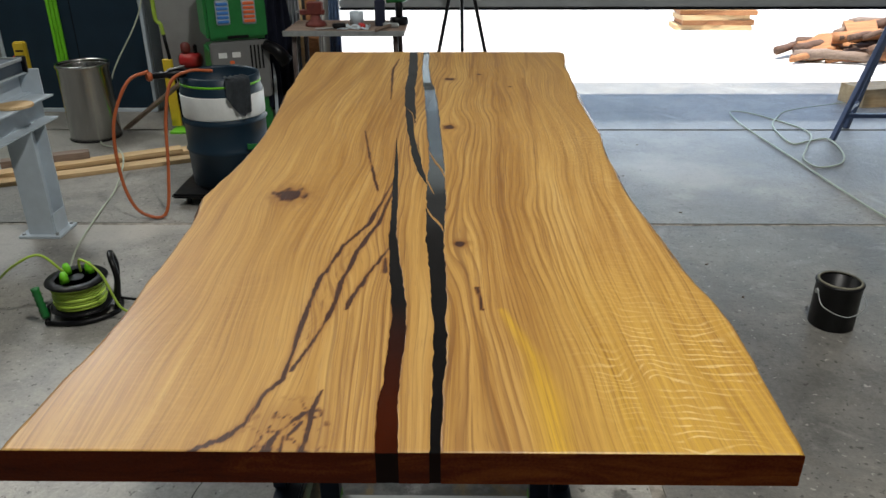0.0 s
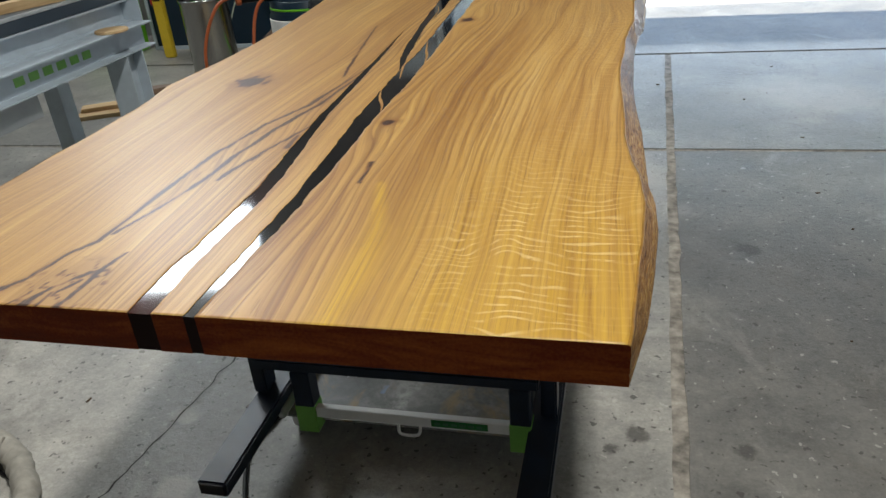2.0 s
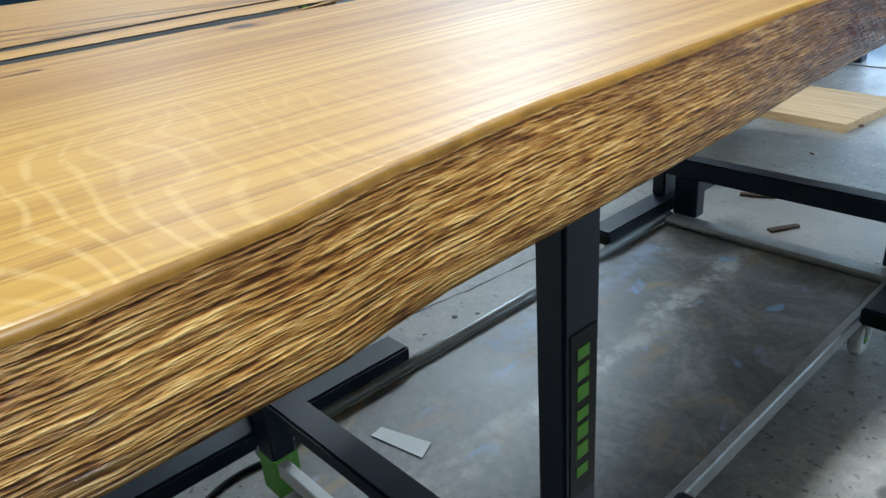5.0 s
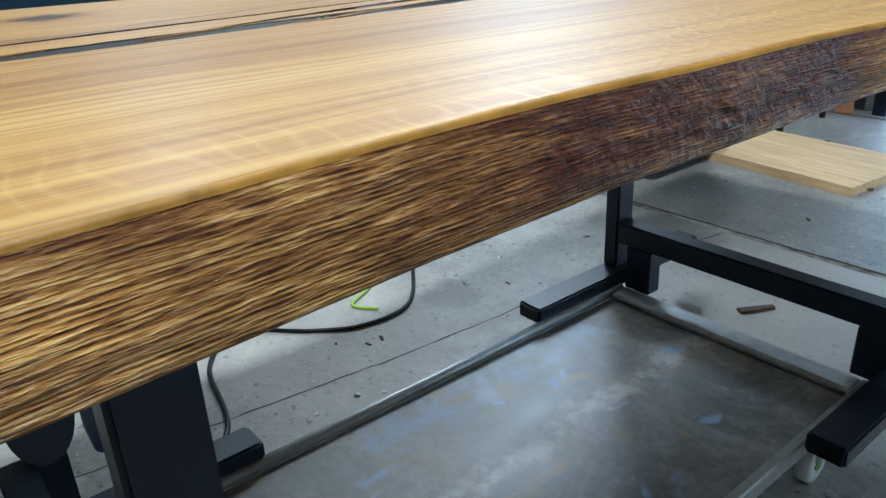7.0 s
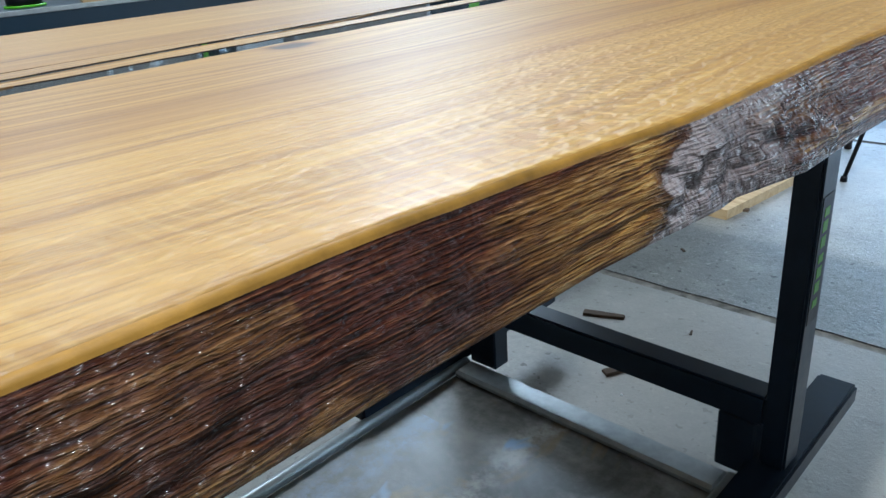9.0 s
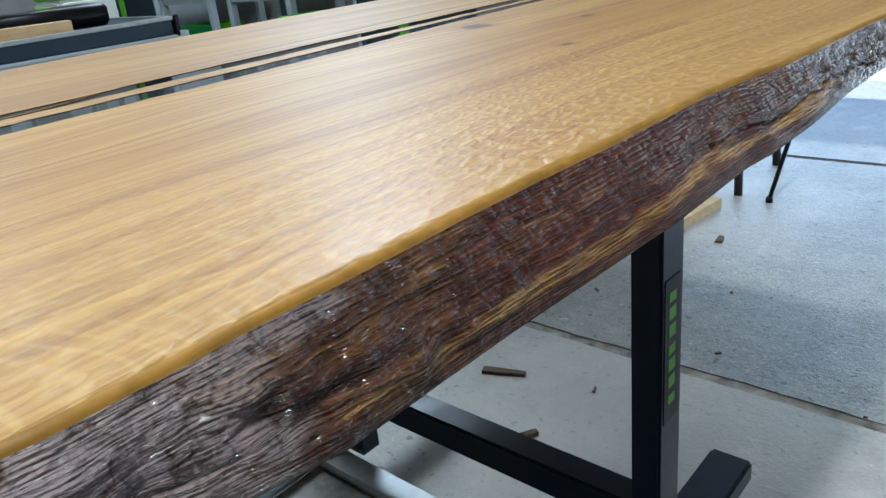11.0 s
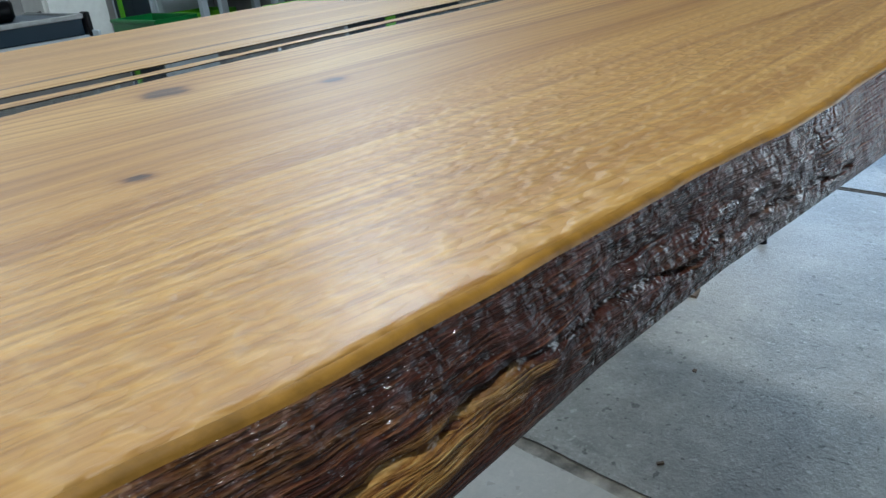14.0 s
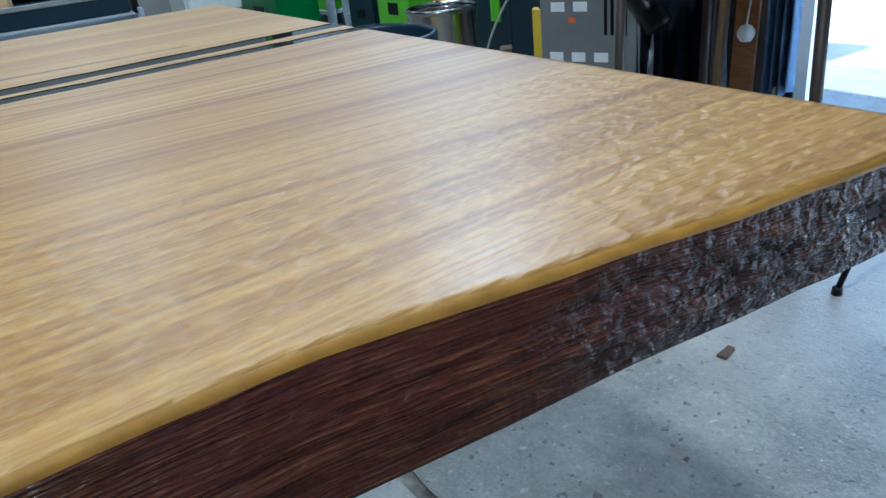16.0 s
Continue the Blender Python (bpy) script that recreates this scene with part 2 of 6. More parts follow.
def oak_top():
    """Oiled oak: grain follows the attribute 'flow', stains 'stain', ray flecks 'fleck', ripples 'ripple', golden sapwood 'sap'."""
    m, t, p = nodes_of("oiled_oak")

    def attr(name):
        a = t.nodes.new("ShaderNodeAttribute")
        a.attribute_name = name
        return a.outputs["Fac"]

    tc = t.nodes.new("ShaderNodeTexCoord")
    sep = t.nodes.new("ShaderNodeSeparateXYZ")
    link(t, tc.outputs["Object"], sep.inputs[0])
    flow, y, z = attr("flow"), sep.outputs[1], sep.outputs[2]

    def vec(fx, fy, fz=1.0):
        c = t.nodes.new("ShaderNodeCombineXYZ")
        link(t, math_of(t, "MULTIPLY", flow, fx), c.inputs[0])
        link(t, math_of(t, "MULTIPLY", y, fy), c.inputs[1])
        link(t, math_of(t, "MULTIPLY", z, fz), c.inputs[2])
        return c.outputs[0]

    def wave(fx, fy, axis, distortion, detail_scale, profile="SIN"):
        w = t.nodes.new("ShaderNodeTexWave")
        w.wave_type, w.bands_direction, w.wave_profile = "BANDS", axis, profile
        w.inputs["Scale"].default_value, w.inputs["Distortion"].default_value = 1.0, distortion
        w.inputs["Detail"].default_value, w.inputs["Detail Scale"].default_value = 2.0, detail_scale
        link(t, vec(fx, fy, 0), w.inputs["Vector"])
        return w.outputs["Fac"]

    rings = noise_of(t, vec(34, 0.9, 8), 1.0, 3.0, 0.55, 0.5)
    fine = noise_of(t, vec(190, 2.2, 30), 1.0, 4.0, 0.65, 0.25)
    hair = noise_of(t, vec(300, 1.3, 30), 1.0, 3.0, 0.6, 0.2)
    pores = noise_of(t, vec(700, 14, 60), 1.0, 2.0, 0.6)
    broad = noise_of(t, vec(5, 0.7, 1), 1.0, 3.0, 0.5, 0.4)
    f = math_of(t, "ADD", math_of(t, "MULTIPLY", rings, 0.34), math_of(t, "ADD", math_of(t, "MULTIPLY", fine, 0.38), math_of(t, "MULTIPLY", broad, 0.28)))
    col = ramp(t, f, [(0.3, (0.19, 0.08, 0.016)), (0.42, (0.33, 0.163, 0.032)), (0.52, (0.45, 0.25, 0.06)), (0.62, (0.54, 0.33, 0.096)), (0.75, (0.64, 0.44, 0.175))])
    # growth rings: each band darkens slowly, then breaks off
    late = ramp(t, wave(20, 3.2, "X", 9.0, 0.7, "SAW"), [(0.0, (0.25, 0.25, 0.25)), (0.08, (0, 0, 0)), (0.55, (0.12, 0.12, 0.12)), (0.94, (1, 1, 1)), (1.0, (0.25, 0.25, 0.25))])
    late = math_of(t, "MULTIPLY", late, ramp(t, broad, [(0.32, (0.4, 0.4, 0.4)), (0.52, (1, 1, 1))]))
    vary = noise_of(t, vec(13, 0.8, 1), 1.0, 2.0, 0.5, 0.3)
    late = math_of(t, "MULTIPLY", late, ramp(t, vary, [(0.38, (0.15, 0.15, 0.15)), (0.58, (1, 1, 1))]))
    late = math_of(t, "MULTIPLY", late, attr("ring"))
    col = mix_of(t, math_of(t, "MULTIPLY", late, 0.95), col, (0.17, 0.06, 0.01))
    hairs = ramp(t, hair, [(0.55, (0, 0, 0)), (0.68, (1, 1, 1))])
    seams = ramp(t, noise_of(t, vec(150, 0.3, 10), 1.0, 2.0, 0.5, 0.1), [(0.58, (0, 0, 0)), (0.67, (1, 1, 1))])
    hairs = math_of(t, "MULTIPLY", math_of(t, "MAXIMUM", hairs, seams), math_of(t, "MULTIPLY_ADD", attr("ring"), 0.5, 0.5))
    col = mix_of(t, math_of(t, "MULTIPLY", hairs, 0.66), col, (0.17, 0.07, 0.015))
    sap = math_of(t, "MULTIPLY", attr("sap"), ramp(t, fine, [(0.38, (0.35, 0.35, 0.35)), (0.6, (1, 1, 1))]))
    col = mix_of(t, sap, col, (0.56, 0.33, 0.012))
    pore = ramp(t, pores, [(0.3, (1, 1, 1)), (0.42, (0, 0, 0))])
    col = mix_of(t, math_of(t, "MULTIPLY", pore, 0.4), col, (0.14, 0.055, 0.012))
    # ray flecks: thin wavy pale lines across the grain, broken up in drifts
    patch = noise_of(t, vec(14, 3.5, 1), 1.0, 3.0, 0.6)
    gate = math_of(t, "MULTIPLY", attr("fleck"), ramp(t, patch, [(0.4, (0.1, 0.1, 0.1)), (0.56, (1, 1, 1))]))
    lines = ramp(t, wave(15, 20, "Y", 26.0, 0.42), [(0.74, (0, 0, 0)), (0.96, (1, 1, 1))])
    breaks = ramp(t, noise_of(t, vec(55, 60, 1), 1.0, 3.0, 0.6), [(0.37, (0.08, 0.08, 0.08)), (0.49, (1, 1, 1))])
    bars = math_of(t, "MULTIPLY", math_of(t, "MULTIPLY", gate, lines), breaks)
    col = mix_of(t, math_of(t, "MULTIPLY", bars, 0.62), col, (0.8, 0.59, 0.26))
    # short ripples further along, crests painted paler as if catching the light
    rip = noise_of(t, vec(170, 80, 1), 1.0, 1.0, 0.4, 0.2)
    rip = math_of(t, "MULTIPLY", attr("ripple"), ramp(t, rip, [(0.42, (0, 0, 0)), (0.68, (1, 1, 1))]))
    col = mix_of(t, math_of(t, "MULTIPLY", rip, 0.22), col, (0.72, 0.48, 0.18))
    # dark stains and cracks
    stn = math_of(t, "MULTIPLY", attr("stain"), ramp(t, fine, [(0.36, (0.5, 0.5, 0.5)), (0.55, (1.0, 1.0, 1.0))]), clamp=True)
    col = mix_of(t, math_of(t, "MULTIPLY", stn, 2.4, clamp=True), col, (0.2, 0.078, 0.013))
    col = mix_of(t, ramp(t, stn, [(0.38, (0, 0, 0)), (0.7, (1, 1, 1))]), col, (0.038, 0.011, 0.004))
    link(t, col, p.inputs["Base Color"])
    link(t, math_of(t, "MULTIPLY_ADD", fine, 0.16, 0.42), p.inputs["Roughness"])
    p.inputs["IOR"].default_value = 1.5
    p.inputs["Coat Weight"].default_value, p.inputs["Coat Roughness"].default_value = 0.28, 0.3
    b = math_of(t, "ADD", math_of(t, "MULTIPLY", fine, 0.5), math_of(t, "ADD", math_of(t, "MULTIPLY", bars, 0.5), math_of(t, "ADD", math_of(t, "MULTIPLY", rip, 3.8), math_of(t, "MULTIPLY", math_of(t, "ADD", pore, hairs), -0.45))))
    bump_of(t, b, 0.3, 0.0014, p)
    return m


def live_edge():
    """The slab's varnished bark side: fine slanting fibres, dark red-brown or golden; 'tone' says how dark, 'bark' how crusted, 'worn' how smooth."""
    m, t, p = nodes_of("live_edge_bark")

    def attr(name):
        a = t.nodes.new("ShaderNodeAttribute")
        a.attribute_name = name
        return a.outputs["Fac"]

    def slanted(fx, fy, fz):
        tc = t.nodes.new("ShaderNodeTexCoord")
        mp = t.nodes.new("ShaderNodeMapping")
        mp.inputs["Rotation"].default_value = (radians(-5), 0, 0)
        mp.inputs["Scale"].default_value = (fx, fy, fz)
        link(t, tc.outputs["Object"], mp.inputs[0])
        return mp.outputs[0]

    strand = t.nodes.new("ShaderNodeTexWave")
    strand.wave_type, strand.bands_direction = "BANDS", "Z"
    strand.inputs["Scale"].default_value, strand.inputs["Distortion"].default_value = 1.0, 7.0
    strand.inputs["Detail"].default_value, strand.inputs["Detail Scale"].default_value = 3.0, 0.55
    link(t, slanted(9, 10, 170), strand.inputs["Vector"])
    s1 = noise_of(t, slanted(34, 36, 700), 1.0, 2.0, 0.5, 0.3)
    s2 = noise_of(t, slanted(95, 95, 1500), 1.0, 2.0, 0.6, 0.1)
    s3 = noise_of(t, slanted(7, 6, 70), 1.0, 4.0, 0.6, 0.6)
    blot = noise_of(t, mapped(t, (9, 10, 42)), 1.0, 5.0, 0.65, 0.9)
    crust = noise_of(t, mapped(t, (80, 85, 95)), 1.0, 2.5, 0.6, 0.6)
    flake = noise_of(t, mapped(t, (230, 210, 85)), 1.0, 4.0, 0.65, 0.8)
    f = math_of(t, "ADD", math_of(t, "MULTIPLY", strand.outputs["Fac"], 0.09), math_of(t, "ADD", math_of(t, "MULTIPLY", s1, 0.55), math_of(t, "MULTIPLY", s2, 0.36)))
    gold = ramp(t, f, [(0.37, (0.07, 0.022, 0.005)), (0.43, (0.2, 0.083, 0.016)), (0.5, (0.36, 0.18, 0.042)), (0.57, (0.5, 0.295, 0.09)), (0.66, (0.64, 0.43, 0.17))])
    dark = ramp(t, f, [(0.38, (0.008, 0.0018, 0.0008)), (0.5, (0.05, 0.009, 0.0022)), (0.575, (0.085, 0.019, 0.005)), (0.64, (0.24, 0.09, 0.036))])
    worn = attr("worn")
    k = math_of(t, "ADD", attr("tone"), math_of(t, "MULTIPLY_ADD", blot, 1.8, -0.9), clamp=True)
    col = mix_of(t, k, gold, dark)
    # deep brown furrows and weathered runs along the fibres
    run = ramp(t, s3, [(0.36, (1, 1, 1)), (0.48, (0, 0, 0))])
    col = mix_of(t, math_of(t, "MULTIPLY", run, 0.45), col, (0.05, 0.016, 0.004))
    # where the bark has worn off the wood is smooth and purplish brown
    col = mix_of(t, math_of(t, "MULTIPLY", worn, 0.6), col, mix_of(t, s1, (0.035, 0.008, 0.006), (0.085, 0.02, 0.012)))
    # crusted bark: near black in the hollows, grey-brown on the ridges
    grey = ramp(t, crust, [(0.36, (0.007, 0.003, 0.003)), (0.5, (0.026, 0.009, 0.007)), (0.64, (0.07, 0.034, 0.032))])
    mask = math_of(t, "MULTIPLY", attr("bark"), ramp(t, blot, [(0.3, (0.5, 0.5, 0.5)), (0.5, (1, 1, 1))]))
    col = mix_of(t, math_of(t, "MULTIPLY", mask, 0.85), col, grey)
    # bright reflection off the glossy bark, painted into the colour as pale patches
    pale_glare = ramp(t, attr("bark"), [(0.9, (0, 0, 0)), (1.0, (1, 1, 1))])
    pale_glare = math_of(t, "MULTIPLY", pale_glare, ramp(t, math_of(t, "MULTIPLY_ADD", flake, 0.5, math_of(t, "MULTIPLY", crust, 0.5)), [(0.38, (0.1, 0.1, 0.1)), (0.5, (1, 1, 1))]))
    col = mix_of(t, math_of(t, "MULTIPLY", pale_glare, 0.62), col, (0.42, 0.35, 0.34))
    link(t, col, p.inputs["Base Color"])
    p.inputs["Roughness"].default_value = 0.5
    p.inputs["Specular IOR Level"].default_value = 0.1
    link(t, math_of(t, "MULTIPLY_ADD", attr("bark"), 0.75, 0.1, clamp=True), p.inputs["Coat Weight"])
    p.inputs["Coat IOR"].default_value = 1.7
    link(t, math_of(t, "MULTIPLY_ADD", attr("bark"), -0.1, 0.18), p.inputs["Coat Roughness"])
    chip = noise_of(t, slanted(150, 150, 210), 1.0, 1.5, 0.5, 0.3)
    rough = math_of(t, "MULTIPLY", math_of(t, "MULTIPLY", attr("bark"), 1.6), math_of(t, "MULTIPLY_ADD", chip, 0.9, math_of(t, "MULTIPLY", crust, 0.6)))
    hgt = math_of(t, "ADD", math_of(t, "MULTIPLY", f, math_of(t, "MULTIPLY_ADD", worn, -0.75, 1.15)), rough)
    b = bump_of(t, hgt, 1.0, 0.0045, p)
    link(t, b.outputs[0], p.inputs["Coat Normal"])
    return m


def end_grain():
    m, t, p = nodes_of("oiled_end_grain")
    v = mapped(t, (5, 20, 30))
    a = noise_of(t, v, 1.0, 5.0, 0.6, 1.5)
    b = noise_of(t, mapped(t, (3, 3, 3)), 1.0, 3.0)
    c = noise_of(t, mapped(t, (260, 10, 260)), 1.0, 2.0)
    f = math_of(t, "ADD", math_of(t, "MULTIPLY", a, 0.45), math_of(t, "ADD", math_of(t, "MULTIPLY", b, 0.4), math_of(t, "MULTIPLY", c, 0.15)))
    link(t, ramp(t, f, [(0.32, (0.045, 0.005, 0.001)), (0.5, (0.15, 0.021, 0.0025)), (0.66, (0.32, 0.08, 0.01))]), p.inputs["Base Color"])
    p.inputs["Roughness"].default_value = 0.5
    p.inputs["Specular IOR Level"].default_value = 0.1
    bump_of(t, c, 0.2, 0.001, p)
    return m


def resin(name, clear):
    """Poured resin: smoked and dark, or clear from the middle to the far end."""
    m, t, p = nodes_of(name)
    a = noise_of(t, mapped(t, (4, 2, 4)), 1.0, 4.0)
    sep = t.nodes.new("ShaderNodeSeparateXYZ")
    tc = t.nodes.new("ShaderNodeTexCoord")
    link(t, tc.outputs["Object"], sep.inputs[0])
    dark = ramp(t, a, [(0.35, (0.0015, 0.0015, 0.0018)), (0.7, (0.008, 0.007, 0.007))])
    if clear:
        along = ramp(t, math_of(t, "MULTIPLY", sep.outputs[1], 0.4), [(0.36, (0, 0, 0)), (0.5, (1, 1, 1))])
        link(t, mix_of(t, along, dark, (0.24, 0.28, 0.3)), p.inputs["Base Color"])
        link(t, math_of(t, "MULTIPLY", along, 0.95), p.inputs["Transmission Weight"])
    else:
        # towards the near end the resin is brown and half clear
        brown = ramp(t, a, [(0.35, (0.006, 0.0015, 0.0008)), (0.65, (0.05, 0.008, 0.002))])
        link(t, mix_of(t, ramp(t, sep.outputs[1], [(0.12, (1, 1, 1)), (0.4, (0, 0, 0))]), dark, brown), p.inputs["Base Color"])
    p.inputs["Roughness"].default_value = 0.06
    p.inputs["IOR"].default_value = 1.5
    return m


def scuffed():
    """A dark sheet with dust, pale scuffs, ochre smears and a few blue paint drips."""
    m, t, p = nodes_of("scuffed_sheet")
    v = mapped(t)
    a = noise_of(t, v, 5.0, 6.0, 0.65, 0.8)
    b = noise_of(t, v, 60.0, 4.0, 0.65)
    col = ramp(t, math_of(t, "MULTIPLY_ADD", a, 0.75, math_of(t, "MULTIPLY", b, 0.25)), [(0.34, (0.07, 0.07, 0.069)), (0.48, (0.14, 0.143, 0.14)), (0.64, (0.3, 0.297, 0.28))])
    och = noise_of(t, mapped(t, (7, 4, 1)), 1.0, 5.0, 0.65, 1.0)
    col = mix_of(t, ramp(t, och, [(0.56, (0, 0, 0)), (0.68, (0.75, 0.75, 0.75))]), col, (0.3, 0.22, 0.1))
    # a pale scraped line along the middle and a blue smear by the rail
    sep = t.nodes.new("ShaderNodeSeparateXYZ")
    link(t, v, sep.inputs[0])
    for x, w, y0, y1, k, shade in ((0.02, 0.035, 0.7, 2.1, 0.75, (0.5, 0.5, 0.48)), (-0.19, 0.06, 1.25, 1.9, 0.7, (0.24, 0.33, 0.5))):
        wander = math_of(t, "MULTIPLY_ADD", noise_of(t, v, 6.0, 5.0, 0.7), 0.16, -0.08)
        off = math_of(t, "ABSOLUTE", math_of(t, "ADD", math_of(t, "SUBTRACT", sep.outputs[0], x), wander))
        gate = math_of(t, "MULTIPLY", math_of(t, "GREATER_THAN", sep.outputs[1], y0), math_of(t, "LESS_THAN", sep.outputs[1], y1))
        m2 = math_of(t, "MULTIPLY", ramp(t, math_of(t, "DIVIDE", off, w), [(0.3, (1, 1, 1)), (1.0, (0, 0, 0))]), ramp(t, noise_of(t, v, 18.0, 5.0, 0.7), [(0.42, (0, 0, 0)), (0.58, (1, 1, 1))]))
        col = mix_of(t, math_of(t, "MULTIPLY", math_of(t, "MULTIPLY", m2, gate), k), col, shade)
    blue = noise_of(t, mapped(t, (13, 8, 1)), 1.0, 2.0, 0.5, 0.5)
    col = mix_of(t, ramp(t, blue, [(0.66, (0, 0, 0)), (0.72, (0.8, 0.8, 0.8))]), col, (0.24, 0.38, 0.62))
    link(t, col, p.inputs["Base Color"])
    link(t, math_of(t, "MULTIPLY_ADD", a, 0.4, 0.22), p.inputs["Roughness"])
    bump_of(t, b, 0.25, 0.002, p)
    return m


# broad pale patches paint in light falling on the floor; small ones are dust
CONCRETE = concrete("concrete", 1.32, [(0.52, 1.26, 0.06, 0.8), (0.59, 0.89, 0.035, 0.7), (0.59, 1.91, 0.03, 0.8), (0.53, 0.83, 0.025, 0.7), (0.55, 1.48, 0.03, 0.6), (-0.55, 2.72, 0.22, 0.55), (-0.72, 1.9, 0.1, 0.4)], [(0.1, 2.5, 0.65, 0.55), (-0.75, 1.5, 0.5, 0.35), (-1.2, 0.2, 0.5, 0.35), (-1.62, 2.86, 0.36, 0.6), (-2.2, 2.6, 0.35, 0.45), (-0.5, 0.55, 0.06, 0.7), (-0.62, 0.8, 0.05, 0.6)])
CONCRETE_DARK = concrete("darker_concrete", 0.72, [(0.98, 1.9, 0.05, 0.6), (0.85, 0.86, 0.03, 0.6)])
# three broad darker areas; the pale patches paint in light near the door
CONCRETE_ROUGH = concrete("rough_concrete", 1.02, [(1.1, 3.4, 0.5, 0.3), (1.6, 3.1, 0.4, 0.3), (0.2, 3.1, 0.3, 0.3)], [(-0.2, 3.9, 0.5, 0.4), (1.5, 3.7, 0.5, 0.35)], 1.3, 0.3)
RIM = plain("amber_sapwood_rim", (0.27, 0.135, 0.018), 0.45, 0, 0.6, 45, 0.3, spec=0.4)
SEAMWALL = plain("dark_stained_seam_wall", (0.03, 0.013, 0.006), 0.6, 0, 0.6, 60, 0.6)
RESIN_END = plain("sanded_resin_end", (0.012, 0.003, 0.002), 0.6, 0, 0.3, 30, spec=0.1)
OAK, BARK, ENDGRAIN = oak_top(), live_edge(), end_grain()
RESIN, RESIN_CLEAR = resin("smoked_resin", False), resin("clear_resin", True)
STEEL_BLUE = plain("navy_painted_steel", (0.007, 0.014, 0.028), 0.36, 0.0, 0.4, 30, spec=0.35)
RAIL = plain("galvanised_rail", (0.36, 0.38, 0.38), 0.42, 0.5, 0.25, 40)
SHEET = scuffed()
WHITE = plain("white_paint", (0.72, 0.74, 0.73), 0.45, 0, 0.1, 20)
GREEN_TAPE = plain("green_tape", (0.16, 0.4, 0.07), 0.55, 0, 0.2, 30)
GREEN = plain("bright_green_plastic", (0.16, 0.55, 0.02), 0.4, 0, 0.12, 20)
DARKGREEN = plain("dark_green_paint", (0.012, 0.16, 0.035), 0.4, 0, 0.2, 20)
NAVY = plain("dark_navy_panel", (0.008, 0.024, 0.042), 0.38, 0, 0.2, 6, spec=0.35)
BLACK = plain("black_plastic", (0.004, 0.004, 0.005), 0.36, 0, 0.3, 30, spec=0.22)
GREYPAINT = plain("light_grey_painted_steel", (0.47, 0.54, 0.6), 0.4, 0.0, 0.12, 14)
STAINLESS = plain("brushed_stainless", (0.36, 0.355, 0.345), 0.2, 1.0, 0.05, 3, 0.0)
WALL = plain("grey_block_wall", (0.24, 0.24, 0.24), 0.8, 0, 0.2, 5)
DOORMETAL = plain("roller_door_steel", (0.3, 0.32, 0.33), 0.45, 0.2, 0.15, 10)
ORANGE = plain("orange_rubber", (0.42, 0.1, 0.03), 0.5, 0, 0.15, 30)
RED = plain("red_paint", (0.4, 0.02, 0.02), 0.35, 0, 0.15, 20)
OLDRED = plain("dull_worn_red_paint", (0.13, 0.022, 0.016), 0.6, 0, 0.5, 40, 0.3)
YELLOW = plain("yellow_plastic", (0.7, 0.5, 0.03), 0.45, 0, 0.12, 20)
LIME = plain("lime_cable", (0.35, 0.5, 0.06), 0.5, 0, 0.15, 30)
HOSEGREY = plain("pale_air_hose", (0.42, 0.46, 0.36), 0.55, 0, 0.15, 30)
CLOTH = plain("grey_cloth", (0.06, 0.07, 0.08), 0.95, 0, 0.3, 40, 0.5)

# ------------------------------------------------------------------ floor, walls, door
YARD_Y = 4.66
TOP = 5.5


def slab_floor(name, corners, label, material):
    bm = bmesh.new()
    up = [bm.verts.new((x, y, 0.0)) for x, y in corners]
    lo = [bm.verts.new((x, y, -0.12)) for x, y in corners]
    bm.faces.new(up)
    bm.faces.new(lo[::-1])
    n = len(up)
    for i in range(n):
        bm.faces.new((up[i], lo[i], lo[(i + 1) % n], up[(i + 1) % n]))
    bmesh.ops.recalc_face_normals(bm, faces=bm.faces)
    bmesh.ops.bevel(bm, geom=[e for e in bm.edges if all(abs(v.co.z) < 1e-6 for v in e.verts)], offset=0.006, segments=2, affect="EDGES")
    return tagged(mesh_ob(name, bm, material), label, "floor", kind="structure")


def joint_x(y):
    return 0.675 + 0.026 * y


def gap(y, seed):
    """Half the width of the crumbling joint."""
    return 0.013 + 0.007 * noise.noise((y * 5, seed, 0)) + 0.004 * noise.noise((y * 17, seed, 3))


def crumble(x, seed):
    """How far the edge of a slab has broken back from the cross joint."""
    return 0.004 * noise.noise((x * 7, seed, 1)) + 0.003 * noise.noise((x * 24, seed, 4))


JY, G = 2.86, 0.011
words = "worn grey concrete workshop floor with dust, oil spots and joints"
for y0, y1, near in ((-4.0, JY - G, True), (JY + G, YARD_Y - 0.012, False)):
    ys = [y0 + (y1 - y0) * i / 90 for i in range(91)]
    left = [(joint_x(JY) - 0.02 - 0.03 * i, (y1 if near else y0) + crumble(i * 0.03, 2.0 if near else 7.0)) for i in range(1, 110)]
    right = [(joint_x(JY) + 0.02 + 0.03 * i, (y1 if near else y0) + crumble(i * 0.03 + 9, 2.0 if near else 7.0)) for i in range(1, 60)]
    west = [(joint_x(y) - gap(y, 1.0), y) for y in ys]
    east = [(joint_x(y) + gap(y, 5.0), y) for y in ys[::-1]]
    if near:
        slab_floor("floor", [(-7.0, y0)] + west + left + [(-7.0, y1)], words, CONCRETE)
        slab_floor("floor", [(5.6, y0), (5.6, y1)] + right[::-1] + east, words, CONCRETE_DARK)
    else:
        slab_floor("floor", [(-7.0, y0)] + left[::-1] + west + [(-7.0, y1)], words, CONCRETE_ROUGH)
        slab_floor("floor", [(5.6, y0), (5.6, y1)] + east + right, words, CONCRETE_ROUGH)
